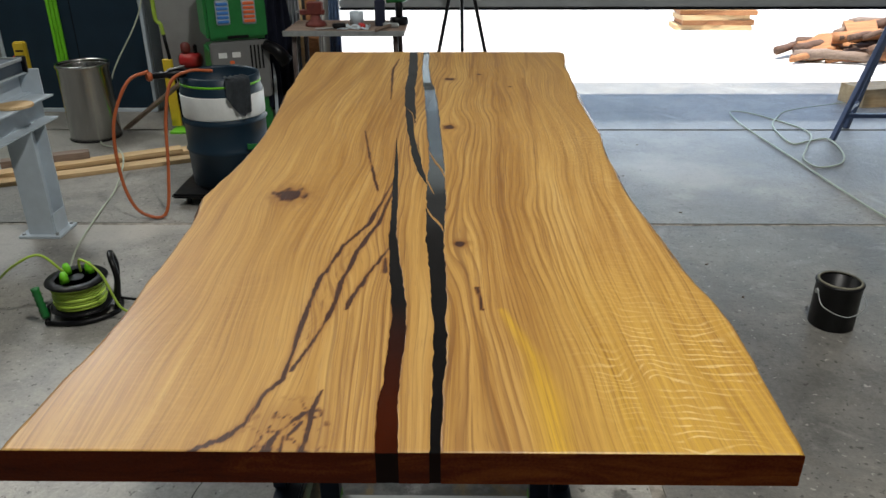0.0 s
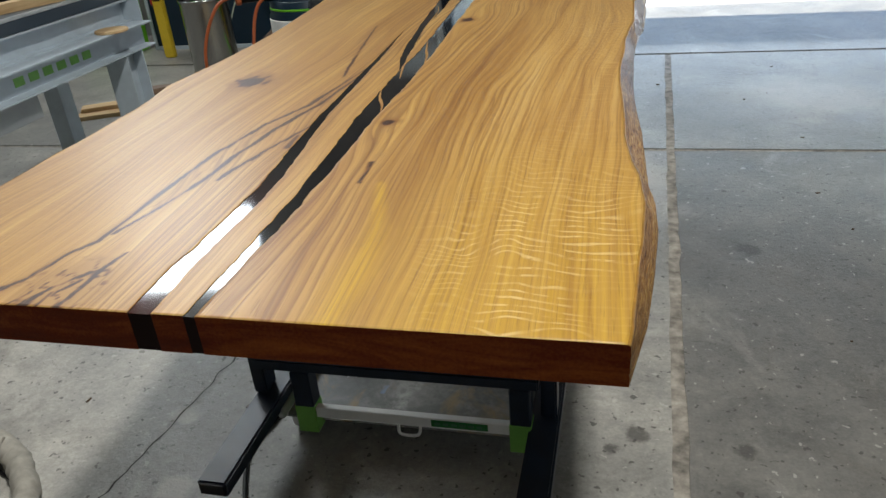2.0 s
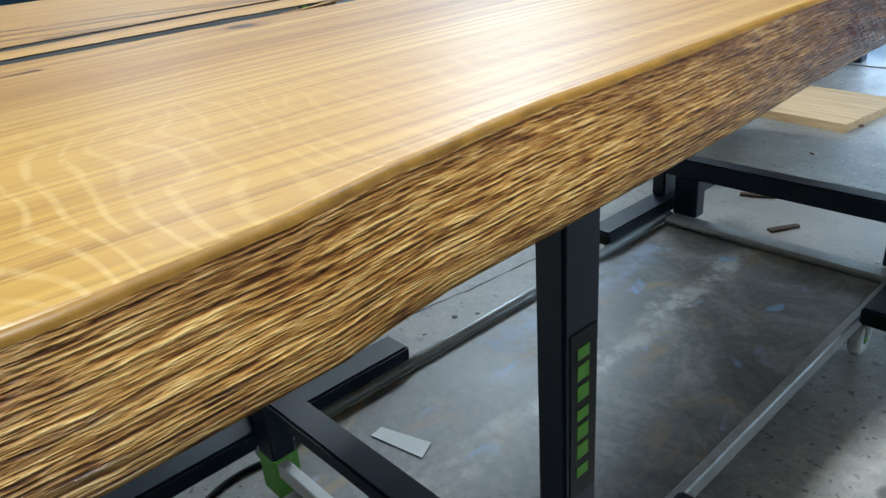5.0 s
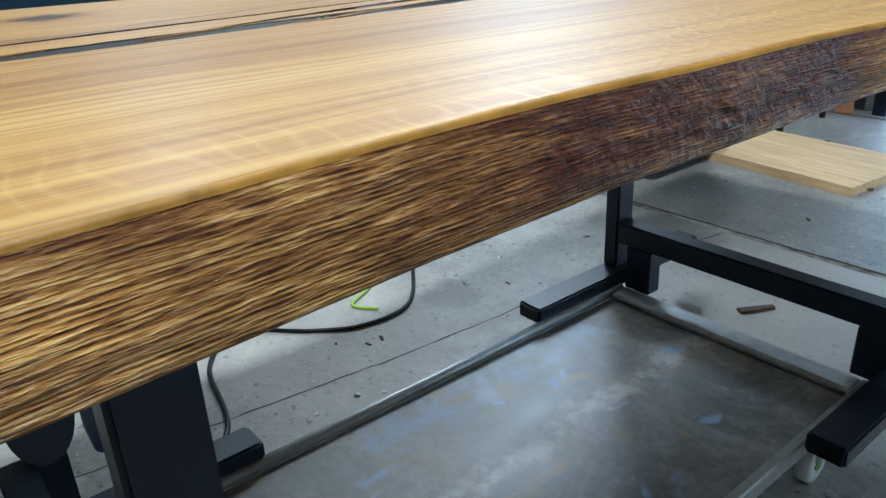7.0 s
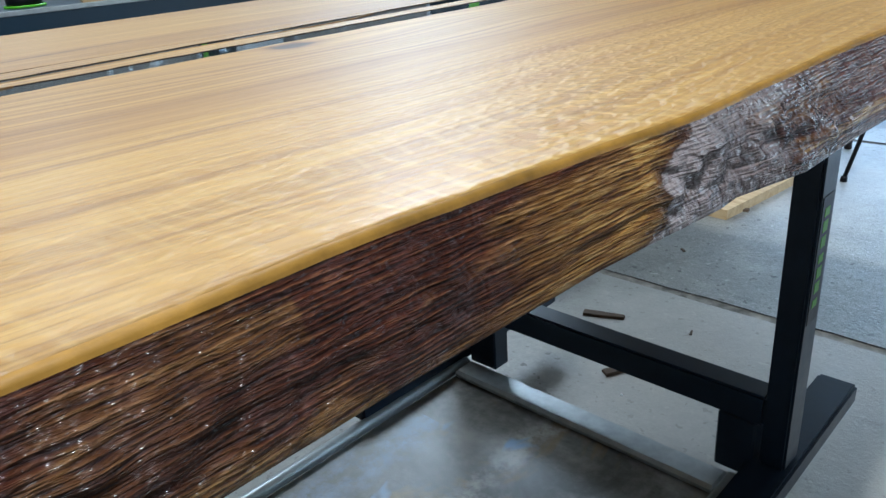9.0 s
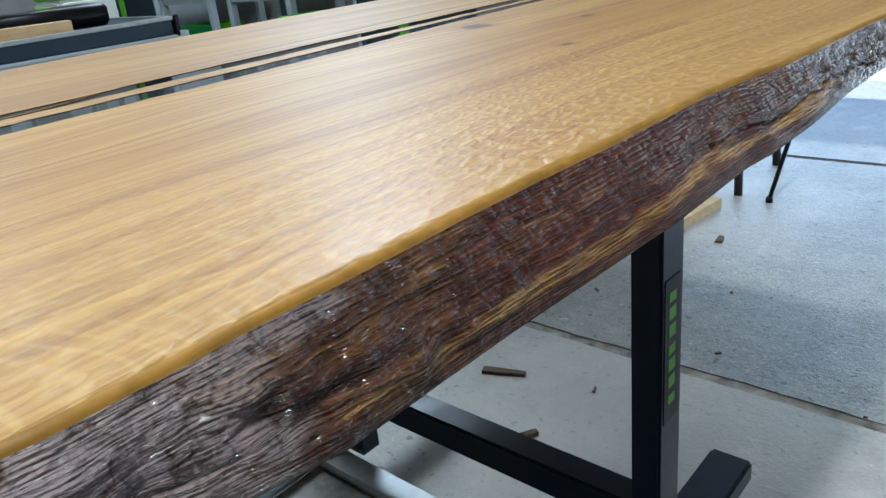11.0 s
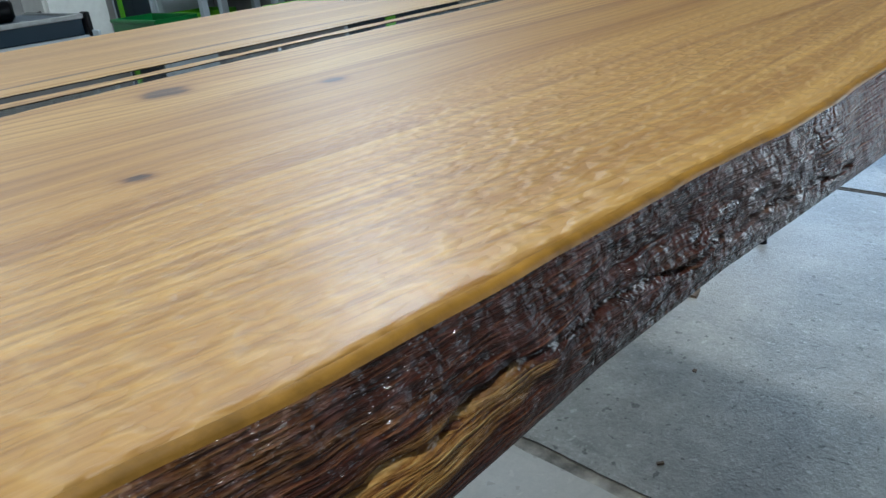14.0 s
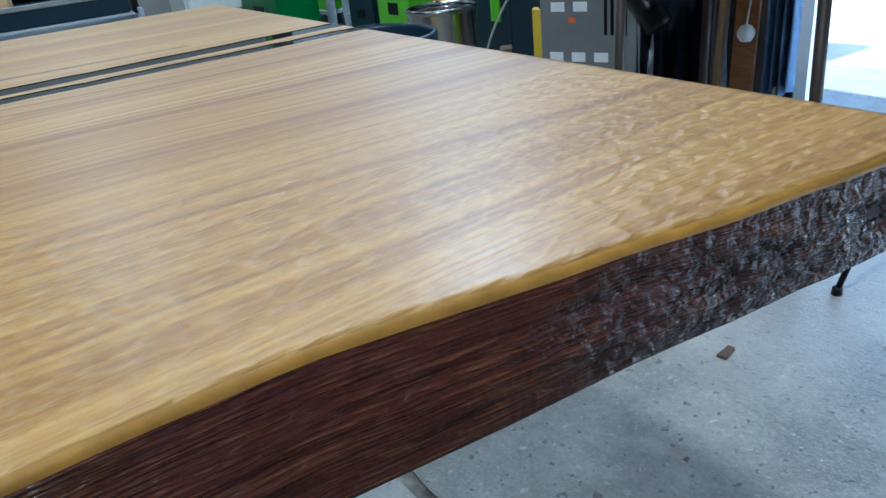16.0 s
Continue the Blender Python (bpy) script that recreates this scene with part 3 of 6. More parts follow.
filler = mesh_ob("floor_joint", box(-7.0, 5.6, -4.0, YARD_Y - G, -0.13, -0.004), plain("joint_filler", (0.27, 0.245, 0.21), 0.9, 0, 0.95, 22, 1.0))
tagged(filler, "dusty grey-brown crumbling filler in the joints of the concrete floor", "floor joint", kind="structure")

# rough concrete apron outside the threshold, past a dark open joint, then the pale yard
slab_floor("apron", [(-7.0, YARD_Y + 0.012), (5.6, YARD_Y + 0.012), (5.6, 6.3), (-7.0, 6.3)], "rough grey concrete apron in the shade of the eaves", CONCRETE_ROUGH)
joint_dirt = mesh_ob("threshold_joint", box(-7.0, 5.6, YARD_Y - 0.012, YARD_Y + 0.012, -0.13, -0.03), plain("joint_dirt", (0.03, 0.027, 0.024), 0.95, 0, 0.5, 60, 0.6))
tagged(joint_dirt, "dark dirt in the open joint at the threshold", "floor joint", kind="structure")
m, t, p = nodes_of("sunlit_yard")
v = mapped(t)
link(t, ramp(t, noise_of(t, v, 3.0, 6.0, 0.65), [(0.3, (0.55, 0.53, 0.49)), (0.7, (0.74, 0.72, 0.68))]), p.inputs["Base Color"])
p.inputs["Roughness"].default_value = 0.9
bump_of(t, noise_of(t, v, 60.0, 4.0, 0.7), 0.5, 0.008, p)
bm = bmesh.new()
box(-400, 400, 6.304, 800, -0.13, -0.012, bm=bm)
yard = tagged(mesh_ob("ground", bm, m), "pale concrete yard outside the door, in full sun", "ground", kind="structure")


def wall(name, x0, x1, y0, y1, z0, z1, label="grey rendered workshop wall"):
    return tagged(mesh_ob(name, box(x0, x1, y0, y1, z0, z1), WALL), label, "wall", kind="structure")


wall("wall_west", -7.15, -7.0, -4.0, 5.95, 0, TOP)
wall("wall_east", 5.6, 5.75, -4.0, 4.95, 0, TOP)
wall("wall_south", -7.15, 5.75, -4.15, -4.0, 0, TOP)
# the back wall round its tall window
wall("wall_north", -7.0, -4.8, 5.8, 5.95, 0, TOP)
wall("wall_north_2", -3.2, -2.02, 5.8, 5.95, 0, TOP)
wall("wall_north_3", -4.8, -3.2, 5.8, 5.95, 0, 3.58)
wall("wall_north_4", -4.8, -3.2, 5.8, 5.95, 4.58, TOP)
wall("wall_return", -2.02, -1.9, 4.95, 5.95, 0, TOP)
wall("wall_pier", -2.02, -0.83, 4.83, 4.95, 0, TOP)
tagged(mesh_ob("trim", box(-0.829, -0.765, 4.81, 4.95, 0, 2.6, 0.003), WHITE), "white painted post at the side of the door opening", "door post", kind="structure")
wall("wall_door_head", -0.829, 5.75, 4.8, 4.95, 2.6, TOP)
wall("wall_door_side", 5.2, 5.6, 4.8, 4.95, 0, 2.6)
ceil = bmesh.new()
box(-7.15, -1.9, -4.15, 5.95, TOP, TOP + 0.08, bm=ceil)
box(-1.9, 5.75, -4.15, 4.95, TOP, TOP + 0.08, bm=ceil)
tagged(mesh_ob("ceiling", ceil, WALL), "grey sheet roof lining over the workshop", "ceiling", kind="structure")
# white panels added out of view above the two fill lamps
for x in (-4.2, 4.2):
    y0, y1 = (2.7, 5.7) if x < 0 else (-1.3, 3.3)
    light = mesh_ob("roof_fill_panel", box(x - 0.55, x + 0.55, y0, y1, TOP - 0.06, TOP - 0.03, 0.004), WHITE)
    tagged(light, "white panel added out of view above a roof fill lamp", "roof light", kind="structure")


def high_bay_lamp(x, y, z):
    ob = empty("high_bay_lamp", (x, y, z), 0, "grey high bay workshop lamp hanging from the roof", "ceiling lamp")
    part("shade", lathe([(0.05, 0.3), (0.12, 0.29), (0.2, 0.16), (0.26, 0.02), (0.255, 0.02), (0.19, 0.15), (0.11, 0.27), (0.05, 0.28)], 32), GREYPAINT, ob, "", True)
    part("rod", tube([(0, 0, 0.28), (0, 0, TOP - z)], 0.01, 2, 8), RAIL, ob)
    return ob


high_bay_lamp(1.0, 0.2, 4.9)


def window(name, x0, x1, z0, z1, y):
    ob = empty(name, (0, 0, 0), 0, "tall window with a pale frame and clear panes", "window", kind="structure")
    for a in (x0, (x0 + x1) / 2 - 0.02, x1 - 0.04):
        part("window_frame", box(a, a + 0.04, y, y + 0.05, z0, z1, 0.003), WHITE, ob)
    for a in (z0, (z0 + z1) / 2 - 0.02, z1 - 0.04):
        part("transom", box(x0 + 0.041, x1 - 0.041, y + 0.005, y + 0.045, a, a + 0.04, 0.003), WHITE, ob)
    return ob


window("window_1", -4.8, -3.2, 3.58, 4.58, 5.86)


# ------------------------------------------------------------------ the oak slab
H, TH, LEN = 0.9, 0.049, 2.77
# outlines along the length: y, x
XR = [(0, 0.552), (0.1, 0.558), (0.2, 0.564), (0.32, 0.568), (0.4, 0.564), (0.46, 0.552), (0.57, 0.541), (0.7, 0.537), (0.86, 0.528), (0.98, 0.526), (1.1, 0.531), (1.2, 0.534), (1.32, 0.541), (1.42, 0.553), (1.6, 0.551), (1.74, 0.554), (1.86, 0.554), (1.98, 0.567), (2.1, 0.574), (2.2, 0.578), (2.27, 0.584), (2.44, 0.584), (2.51, 0.593), (2.56, 0.6), (2.61, 0.609), (2.68, 0.618), (2.72, 0.621), (2.75, 0.618), (2.77, 0.608)]
XL = [(0, -0.45), (0.09, -0.445), (0.22, -0.435), (0.37, -0.429), (0.56, -0.433), (0.77, -0.447), (0.88, -0.463), (1.08, -0.448), (1.45, -0.442), (1.97, -0.488), (2.54, -0.517), (2.77, -0.52)]
# three resin seams: y, left x, right x
SEAM_A = [(0, 0.021, 0.051), (0.07, 0.014, 0.044), (0.17, 0.017, 0.042), (0.33, 0.018, 0.043), (0.42, 0.009, 0.033), (0.53, -0.002, 0.018), (0.66, -0.013, 0.003), (0.81, -0.019, -0.006), (0.95, -0.028, -0.015), (1.03, -0.03, -0.019), (1.21, -0.039, -0.033), (1.38, -0.048, -0.048), (2.77, -0.1, -0.1)]
SEAM_B = [(0.97, 0.055, 0.055), (1.07, 0.028, 0.044), (1.17, 0.011, 0.031), (1.31, -0.005, 0.018), (1.45, -0.019, 0.002), (1.6, -0.033, -0.003), (1.78, -0.047, -0.011), (2.01, -0.061, -0.024), (2.29, -0.063, -0.026), (2.77, -0.083, -0.047)]
SEAM_C = [(0, 0.088, 0.103), (0.17, 0.089, 0.105), (0.25, 0.088, 0.109), (0.42, 0.08, 0.106), (0.53, 0.072, 0.103), (0.66, 0.062, 0.097), (0.81, 0.058, 0.1), (0.97, 0.055, 0.098), (1.12, 0.055, 0.094), (1.31, 0.049, 0.086), (1.43, 0.04, 0.08), (1.69, 0.027, 0.07), (2.01, 0.012, 0.051), (2.12, 0.002, 0.036), (2.42, -0.014, 0.014), (2.77, -0.019, 0.008)]
# how far the barked side leans out below the top edge
LEAN = [(0, 0.0), (0.1, 0.012), (0.43, 0.022), (0.57, 0.032), (0.75, 0.03), (0.95, 0.027), (1.1, 0.022), (1.35, 0.014), (1.44, 0.012), (1.5, 0.026), (1.75, 0.032), (1.9, 0.03), (2.1, 0.011), (2.27, 0.007), (2.44, 0.016), (2.5, 0.013), (2.58, 0.006), (2.65, 0.002), (2.77, 0.001)]


def wob(y, amp, f, seed):
    return amp * (noise.noise((y * f, seed, 0.3)) + 0.5 * noise.noise((y * f * 2.7, seed, 4.1)))


def edge_r(y):
    return lerp(XR, y) + wob(y, 0.0025, 8, 1.0)


def edge_l(y):
    return lerp(XL, y) + wob(y, 0.006, 6, 2.0)


def seam(table, side_no, seed):
    """One ragged edge of a seam: it closes where the seam ends."""
    ys, xs, other = [r[0] for r in table], [r[side_no] for r in table], [r[3 - side_no] for r in table]

    def edge(y):
        x = float(np.interp(y, ys, xs))
        open_by = min(1.0, abs(x - float(np.interp(y, ys, other))) / 0.02)
        return x + open_by * (wob(y, 0.0035, 14, seed) + wob(y, 0.0016, 55, seed + 7))

    return edge


a_l, a_r = seam(SEAM_A, 1, 3.0), seam(SEAM_A, 2, 4.0)
b_l, b_r = seam(SEAM_B, 1, 8.0), seam(SEAM_B, 2, 9.0)
c_l, c_r = seam(SEAM_C, 1, 5.0), seam(SEAM_C, 2, 6.0)
FORK = 0.97


def seg_dist(x, y, line):
    """Distance to a polyline of (x, y, width) rows and the width there."""
    best, width = 9.0, 0.01
    for (ax, ay, aw), (bx, by, bw) in zip(line, line[1:]):
        dx, dy = bx - ax, by - ay
        s = max(0.0, min(1.0, ((x - ax) * dx + (y - ay) * dy) / (dx * dx + dy * dy)))
        d = math.hypot(x - ax - s * dx, y - ay - s * dy)
        if d < best:
            best, width = d, aw + (bw - aw) * s
    return best, width


# knots: x, y, radius
KNOTS = [(-0.265, 0.905, 0.045), (0.133, 0.63, 0.016), (0.105, 1.49, 0.024), (0.102, 2.18, 0.024), (0.219, 2.27, 0.012), (0.33, 2.05, 0.01)]
# dark streaks: x, y, half width
STREAKS = [
    [(-0.024, 1.04, 0.0020), (-0.045, 0.86, 0.0041), (-0.062, 0.73, 0.0054), (-0.1, 0.62, 0.0054), (-0.124, 0.47, 0.0048), (-0.127, 0.33, 0.0054), (-0.125, 0.24, 0.0054), (-0.128, 0.16, 0.0041)],
    [(-0.018, 1.0, 0.0020), (-0.03, 0.87, 0.0041), (-0.042, 0.73, 0.0048), (-0.066, 0.62, 0.0061), (-0.083, 0.47, 0.0054), (-0.085, 0.36, 0.0054), (-0.1, 0.26, 0.0041), (-0.118, 0.18, 0.0034)],
    [(-0.125, 0.16, 0.0041), (-0.145, 0.12, 0.0041), (-0.154, 0.06, 0.0048), (-0.17, 0.03, 0.0068), (-0.21, 0.0, 0.0048)],
    [(-0.066, 0.13, 0.0020), (-0.07, 0.09, 0.0041), (-0.068, 0.04, 0.0027), (-0.07, 0.0, 0.0034)],
    [(-0.072, 0.085, 0.0034), (-0.092, 0.065, 0.0048), (-0.11, 0.03, 0.0041), (-0.118, 0.0, 0.0054)],
    [(-0.08, 0.06, 0.0027), (-0.1, 0.02, 0.0048), (-0.098, 0.0, 0.0041)],
    [(-0.005, 0.62, 0.0027), (-0.037, 0.5, 0.0061), (-0.059, 0.39, 0.0054), (-0.062, 0.36, 0.0027)],
    [(-0.113, 0.55, 0.0041), (-0.115, 0.49, 0.0034)],
    [(-0.147, 1.45, 0.0020), (-0.1, 1.15, 0.0041), (-0.072, 0.99, 0.0034), (-0.06, 0.93, 0.0020)],
    [(-0.012, 0.56, 0.0048), (-0.008, 0.5, 0.0054)],
    [(-0.1, 1.85, 0.0020), (-0.115, 2.1, 0.0041), (-0.13, 2.35, 0.0054), (-0.12, 2.6, 0.0027)],
    [(0.167, 0.36, 0.0027), (0.16, 0.44, 0.0041)],
]
# faint brown bands towards the far end
BANDS = [[(0.18, 2.2, 0.005), (0.215, 2.77, 0.012)], [(0.3, 2.3, 0.004), (0.31, 2.77, 0.012)], [(0.42, 2.35, 0.004), (0.45, 2.77, 0.01)], [(0.08, 2.4, 0.005), (0.1, 2.77, 0.01)], [(0.36, 1.5, 0.003), (0.39, 2.2, 0.006)]]
# a paler burl core inside the widest streak
CORE = [(-0.06, 0.7, 0.005), (-0.084, 0.6, 0.011), (-0.103, 0.46, 0.013), (-0.106, 0.33, 0.013), (-0.112, 0.25, 0.006)]


# where the lines of the grain bulge: x, y, half width, half length, how much
SWERVES = [(-0.265, 0.905, 0.06, 0.12, 0.75), (-0.1, 0.4, 0.06, 0.3, 0.5), (-0.09, 0.03, 0.06, 0.14, 0.8), (0.15, -0.04, 0.07, 0.25, 0.8), (0.135, 0.63, 0.05, 0.18, 0.75), (0.11, 1.49, 0.06, 0.2, 0.75), (0.105, 2.18, 0.06, 0.18, 0.75), (-0.06, 0.55, 0.05, 0.12, 0.6), (0.22, 2.27, 0.04, 0.1, 0.6), (0.28, 1.1, 0.05, 0.3, 0.4)]


def grain_at(x, y):
    """The grain coordinate: lines swerve round knots and run with the slab's bow."""
    g = x + 0.02 * math.sin(y * 1.6 + x * 2) + 0.034 * noise.noise((x * 4.5, y * 1.7, 0.7)) + 0.008 * noise.noise((x * 10, y * 5, 3.7))
    for kx, ky, w, l, a in SWERVES:
        g -= a * (x - kx) * math.exp(-((x - kx) / w) ** 2 - ((y - ky) / l) ** 2)
    return g


def ring_at(x, y):
    """Growth rings show most in the middle of the slab."""
    left = max(0.0, min(1.0, (-0.04 - x) / 0.12)) * (1 - 0.5 * max(0.0, min(1.0, (y - 1.2) / 0.6)))
    return (0.45 + 0.55 * max(0.0, 1 - max(0.0, abs(x - 0.1) - 0.12) / 0.15)) * (1 - 0.85 * left)


def ripple_at(x, y):
    return max(0.0, min(1.0, (x - 0.28) / 0.2)) * max(0.0, min(1.0, (y - 0.9) / 0.4))


def stain_at(x, y):
    s = 0.0
    for kx, ky, kr in KNOTS:
        d = math.hypot((x - kx) / kr, (y - ky) / (kr * 1.2)) + 0.5 * noise.noise((x * 60, y * 40, 1.0))
        s = max(s, min(1.0, 1.8 * max(0.0, 1 - d)), 0.3 * max(0.0, 1.6 - d))
    for line in STREAKS:
        d, w = seg_dist(x, y, line)
        s = max(s, 0.34 * max(0.0, 1 - d / (2.0 * w)))
        if d < w * 2:
            d += w * 0.55 * noise.noise((x * 45, y * 12, 2.0)) + w * 0.7 * noise.noise((x * 160, y * 9, 5.0))
            s = max(s, min(1.0, 2.2 * max(0.0, 1 - d / w)))
    for line in BANDS:
        d, w = seg_dist(x, y, line)
        s = max(s, 0.38 * max(0.0, 1 - d / w))
    d, w = seg_dist(x, y, CORE)
    d += w * 0.6 * noise.noise((x * 90, y * 40, 6.0))
    if d < w:
        s = 0.35 * s + 0.5 * max(0.0, 1 - d / w) * max(0.0, 0.25 + noise.noise((x * 330 + y * 40, y * 16, 8.0)))
    # a nest of thin cracks by the near end
    d = math.hypot((x + 0.095) / 0.05, (y - 0.035) / 0.07)
    if d < 1.3:
        r = abs(noise.noise((x * 34 + y * 14, y * 26 - x * 10, 4.4)) + 0.4 * noise.noise((x * 110, y * 70, 1.4)))
        s = max(s, 0.9 * max(0.0, 1 - r / 0.13) * min(1.0, 2.5 * (1.3 - d)), 0.16 * min(1.0, 2 * (1.3 - d)))
    return s


def sap_at(x, y):
    d, w = seg_dist(x, y, [(0.25, 0.0, 0.02), (0.248, 0.1, 0.022), (0.238, 0.22, 0.012), (0.2, 0.36, 0.005)])
    s = max(0.0, 1 - d / (w * 1.8)) * 0.95
    s = max(s, 0.6 * max(0.0, min(1.0, (x - 0.22) / 0.14)) * max(0.0, 1 - y / 0.65))
    e = edge_r(y) - x
    return max(s, 0.3 * max(0.0, 1 - e / 0.004))


def fleck_at(x, y):
    a = max(0.0, min(1.0, (x - lerp([(0, 0.33), (0.3, 0.25)], y)) / 0.12))
    b = 0.07 if x < -0.2 else 0.0
    if y > 0.4:
        a *= max(0.0, min(1.0, (x - lerp([(0.4, 0.2), (0.6, 0.36), (1.0, 0.4)], y)) / 0.1))
    return max(a * lerp([(0, 1.0), (0.22, 0.95), (0.32, 0.45), (0.42, 0.2), (0.6, 0.14), (0.85, 0.18), (1.0, 0.34), (1.4, 0.32), (1.7, 0.12), (2.77, 0.06)], y), b)


table = empty("oak_slab_table_top", (0, 0, 0), 0, "thick live-edge oak slab with polished top and dark resin seams", "table top")


def board(name, lo, hi, label, nx, y0=0.0):
    ny = int(560 * (LEN - y0) / LEN)
    bm = bmesh.new()
    rows = []
    for j in range(ny + 1):
        y = y0 + (LEN - y0) * j / ny
        a, b = lo(y), max(hi(y), lo(y) + 0.0005)
        rows.append([bm.verts.new((a + (b - a) * i / nx, y, H)) for i in range(nx + 1)])
    for a, b in zip(rows, rows[1:]):
        for i in range(nx):
            bm.faces.new((a[i], a[i + 1], b[i + 1], b[i])).smooth = True
    # underside and closing sides
    low = [[bm.verts.new((r[0].co.x, r[0].co.y, H - TH)), bm.verts.new((r[-1].co.x, r[-1].co.y, H - TH))] for r in rows]
    for (a, b), (c, d) in zip(low, low[1:]):
        bm.faces.new((a, c, d, b))
    for j in range(ny):
        bm.faces.new((rows[j][0], rows[j + 1][0], low[j + 1][0], low[j][0])).material_index = 2
        bm.faces.new((rows[j][-1], low[j][1], low[j + 1][1], rows[j + 1][-1])).material_index = 2
    for j, flip in ((0, False), (ny, True)):
        f = bm.faces.new([*rows[j], low[j][1], low[j][0]] if flip else [*rows[j][::-1], low[j][0], low[j][1]])
        f.material_index = 1
    layers = {k: bm.verts.layers.float.new(k) for k in ("flow", "stain", "sap", "fleck", "ring", "ripple")}
    for v in bm.verts:
        x, y = v.co.x, v.co.y
        v[layers["flow"]], v[layers["stain"]] = grain_at(x, y), stain_at(x, y)
        v[layers["sap"]], v[layers["fleck"]] = sap_at(x, y), fleck_at(x, y)
        v[layers["ring"]], v[layers["ripple"]] = ring_at(x, y), ripple_at(x, y)
    ob = part(name, bm, OAK, table, label)
    ob.data.materials.append(ENDGRAIN)
    ob.data.materials.append(SEAMWALL)
    return ob


def strip(name, lo, hi, label, material, y0=0.0, y1=LEN):
    ny = 400
    bm = bmesh.new()
    rows = [[bm.verts.new((x, y, z)) for x, z in ((lo(y), H - TH + 0.001), (lo(y), H - 0.0006), (hi(y) + 1e-5, H - 0.0006), (hi(y) + 1e-5, H - TH + 0.001))] for y in (y0 + (y1 - y0) * j / ny for j in range(ny + 1))]
    for a, b in zip(rows, rows[1:]):
        for i in range(3):
            bm.faces.new((a[i], a[i + 1], b[i + 1], b[i]))
        bm.faces.new((a[3], a[0], b[0], b[3]))
    bm.faces.new(rows[0][::-1]).material_index = 1
    bm.faces.new(rows[-1]).material_index = 1 if material is RESIN else 0
    bmesh.ops.recalc_face_normals(bm, faces=bm.faces)
    ob = part(name, bm, material, table, label)
    ob.data.materials.append(RESIN_END)
    return ob


def sliver(points, width):
    """A splinter of wood bridging a seam, its top flush with the resin."""
    line = spline([(x, y, 0) for x, y in points], 8)
    bm = bmesh.new()
    rows = []
    for i, q in enumerate(line):
        d = (line[min(i + 1, len(line) - 1)] - line[max(i - 1, 0)]).normalized()
        w = width * (0.25 + 0.75 * math.sin(math.pi * i / (len(line) - 1))) * (0.8 + 0.4 * noise.noise((i * 0.5, width * 900, 0)))
        n = Vector((-d.y, d.x, 0)) * w / 2
        rows.append([bm.verts.new((c.x, c.y, z)) for c, z in ((q - n, H + 0.0004), (q + n, H + 0.0004), (q + n, H - 0.012), (q - n, H - 0.012))])
    for a, b in zip(rows, rows[1:]):
        for k in range(4):
            bm.faces.new((a[k], a[(k + 1) % 4], b[(k + 1) % 4], b[k]))
    bm.faces.new(rows[0][::-1])
    bm.faces.new(rows[-1])
    bmesh.ops.recalc_face_normals(bm, faces=bm.faces)
    layers = {k: bm.verts.layers.float.new(k) for k in ("flow", "stain", "ring")}
    for v in bm.verts:
        v[layers["flow"]], v[layers["stain"]], v[layers["ring"]] = grain_at(v.co.x, v.co.y), 0.16, 0.5
    return part("splinter", bm, OAK, table, "brown splinter set in the resin")


ROUND = 0.0034
board("board", lambda y: edge_l(y) + ROUND, a_l, "honey-brown oak board with a knot and dark streaks", 150)
board("board", a_r, lambda y: c_l(y) if y < FORK else b_l(y), "narrow oak strip between two resin seams", 24)
board("board", b_r, c_l, "thin oak tongue between two clear resin seams", 12, FORK)
board("board", c_r, lambda y: edge_r(y) - ROUND, "honey-brown oak board with pale wavy ray flecks", 110)
strip("resin_seam", a_l, a_r, "glossy black and brown resin", RESIN, 0.0, 1.38)
strip("resin_seam", b_l, b_r, "glossy dark resin", RESIN, FORK)
strip("resin_seam", c_l, c_r, "glossy clear resin over dark edges", RESIN_CLEAR)
sliver([(0.048, 1.26), (0.07, 1.155), (0.085, 1.101), (0.097, 1.03)], 0.007)
sliver([(0.057, 0.83), (0.069, 0.779), (0.089, 0.729), (0.098, 0.69)], 0.007)
sliver([(-0.036, 1.72), (-0.012, 1.631), (0.003, 1.427), (0.012, 1.337), (0.028, 1.2)], 0.004)
sliver([(0.05, 1.035), (0.061, 0.968), (0.073, 0.91)], 0.004)


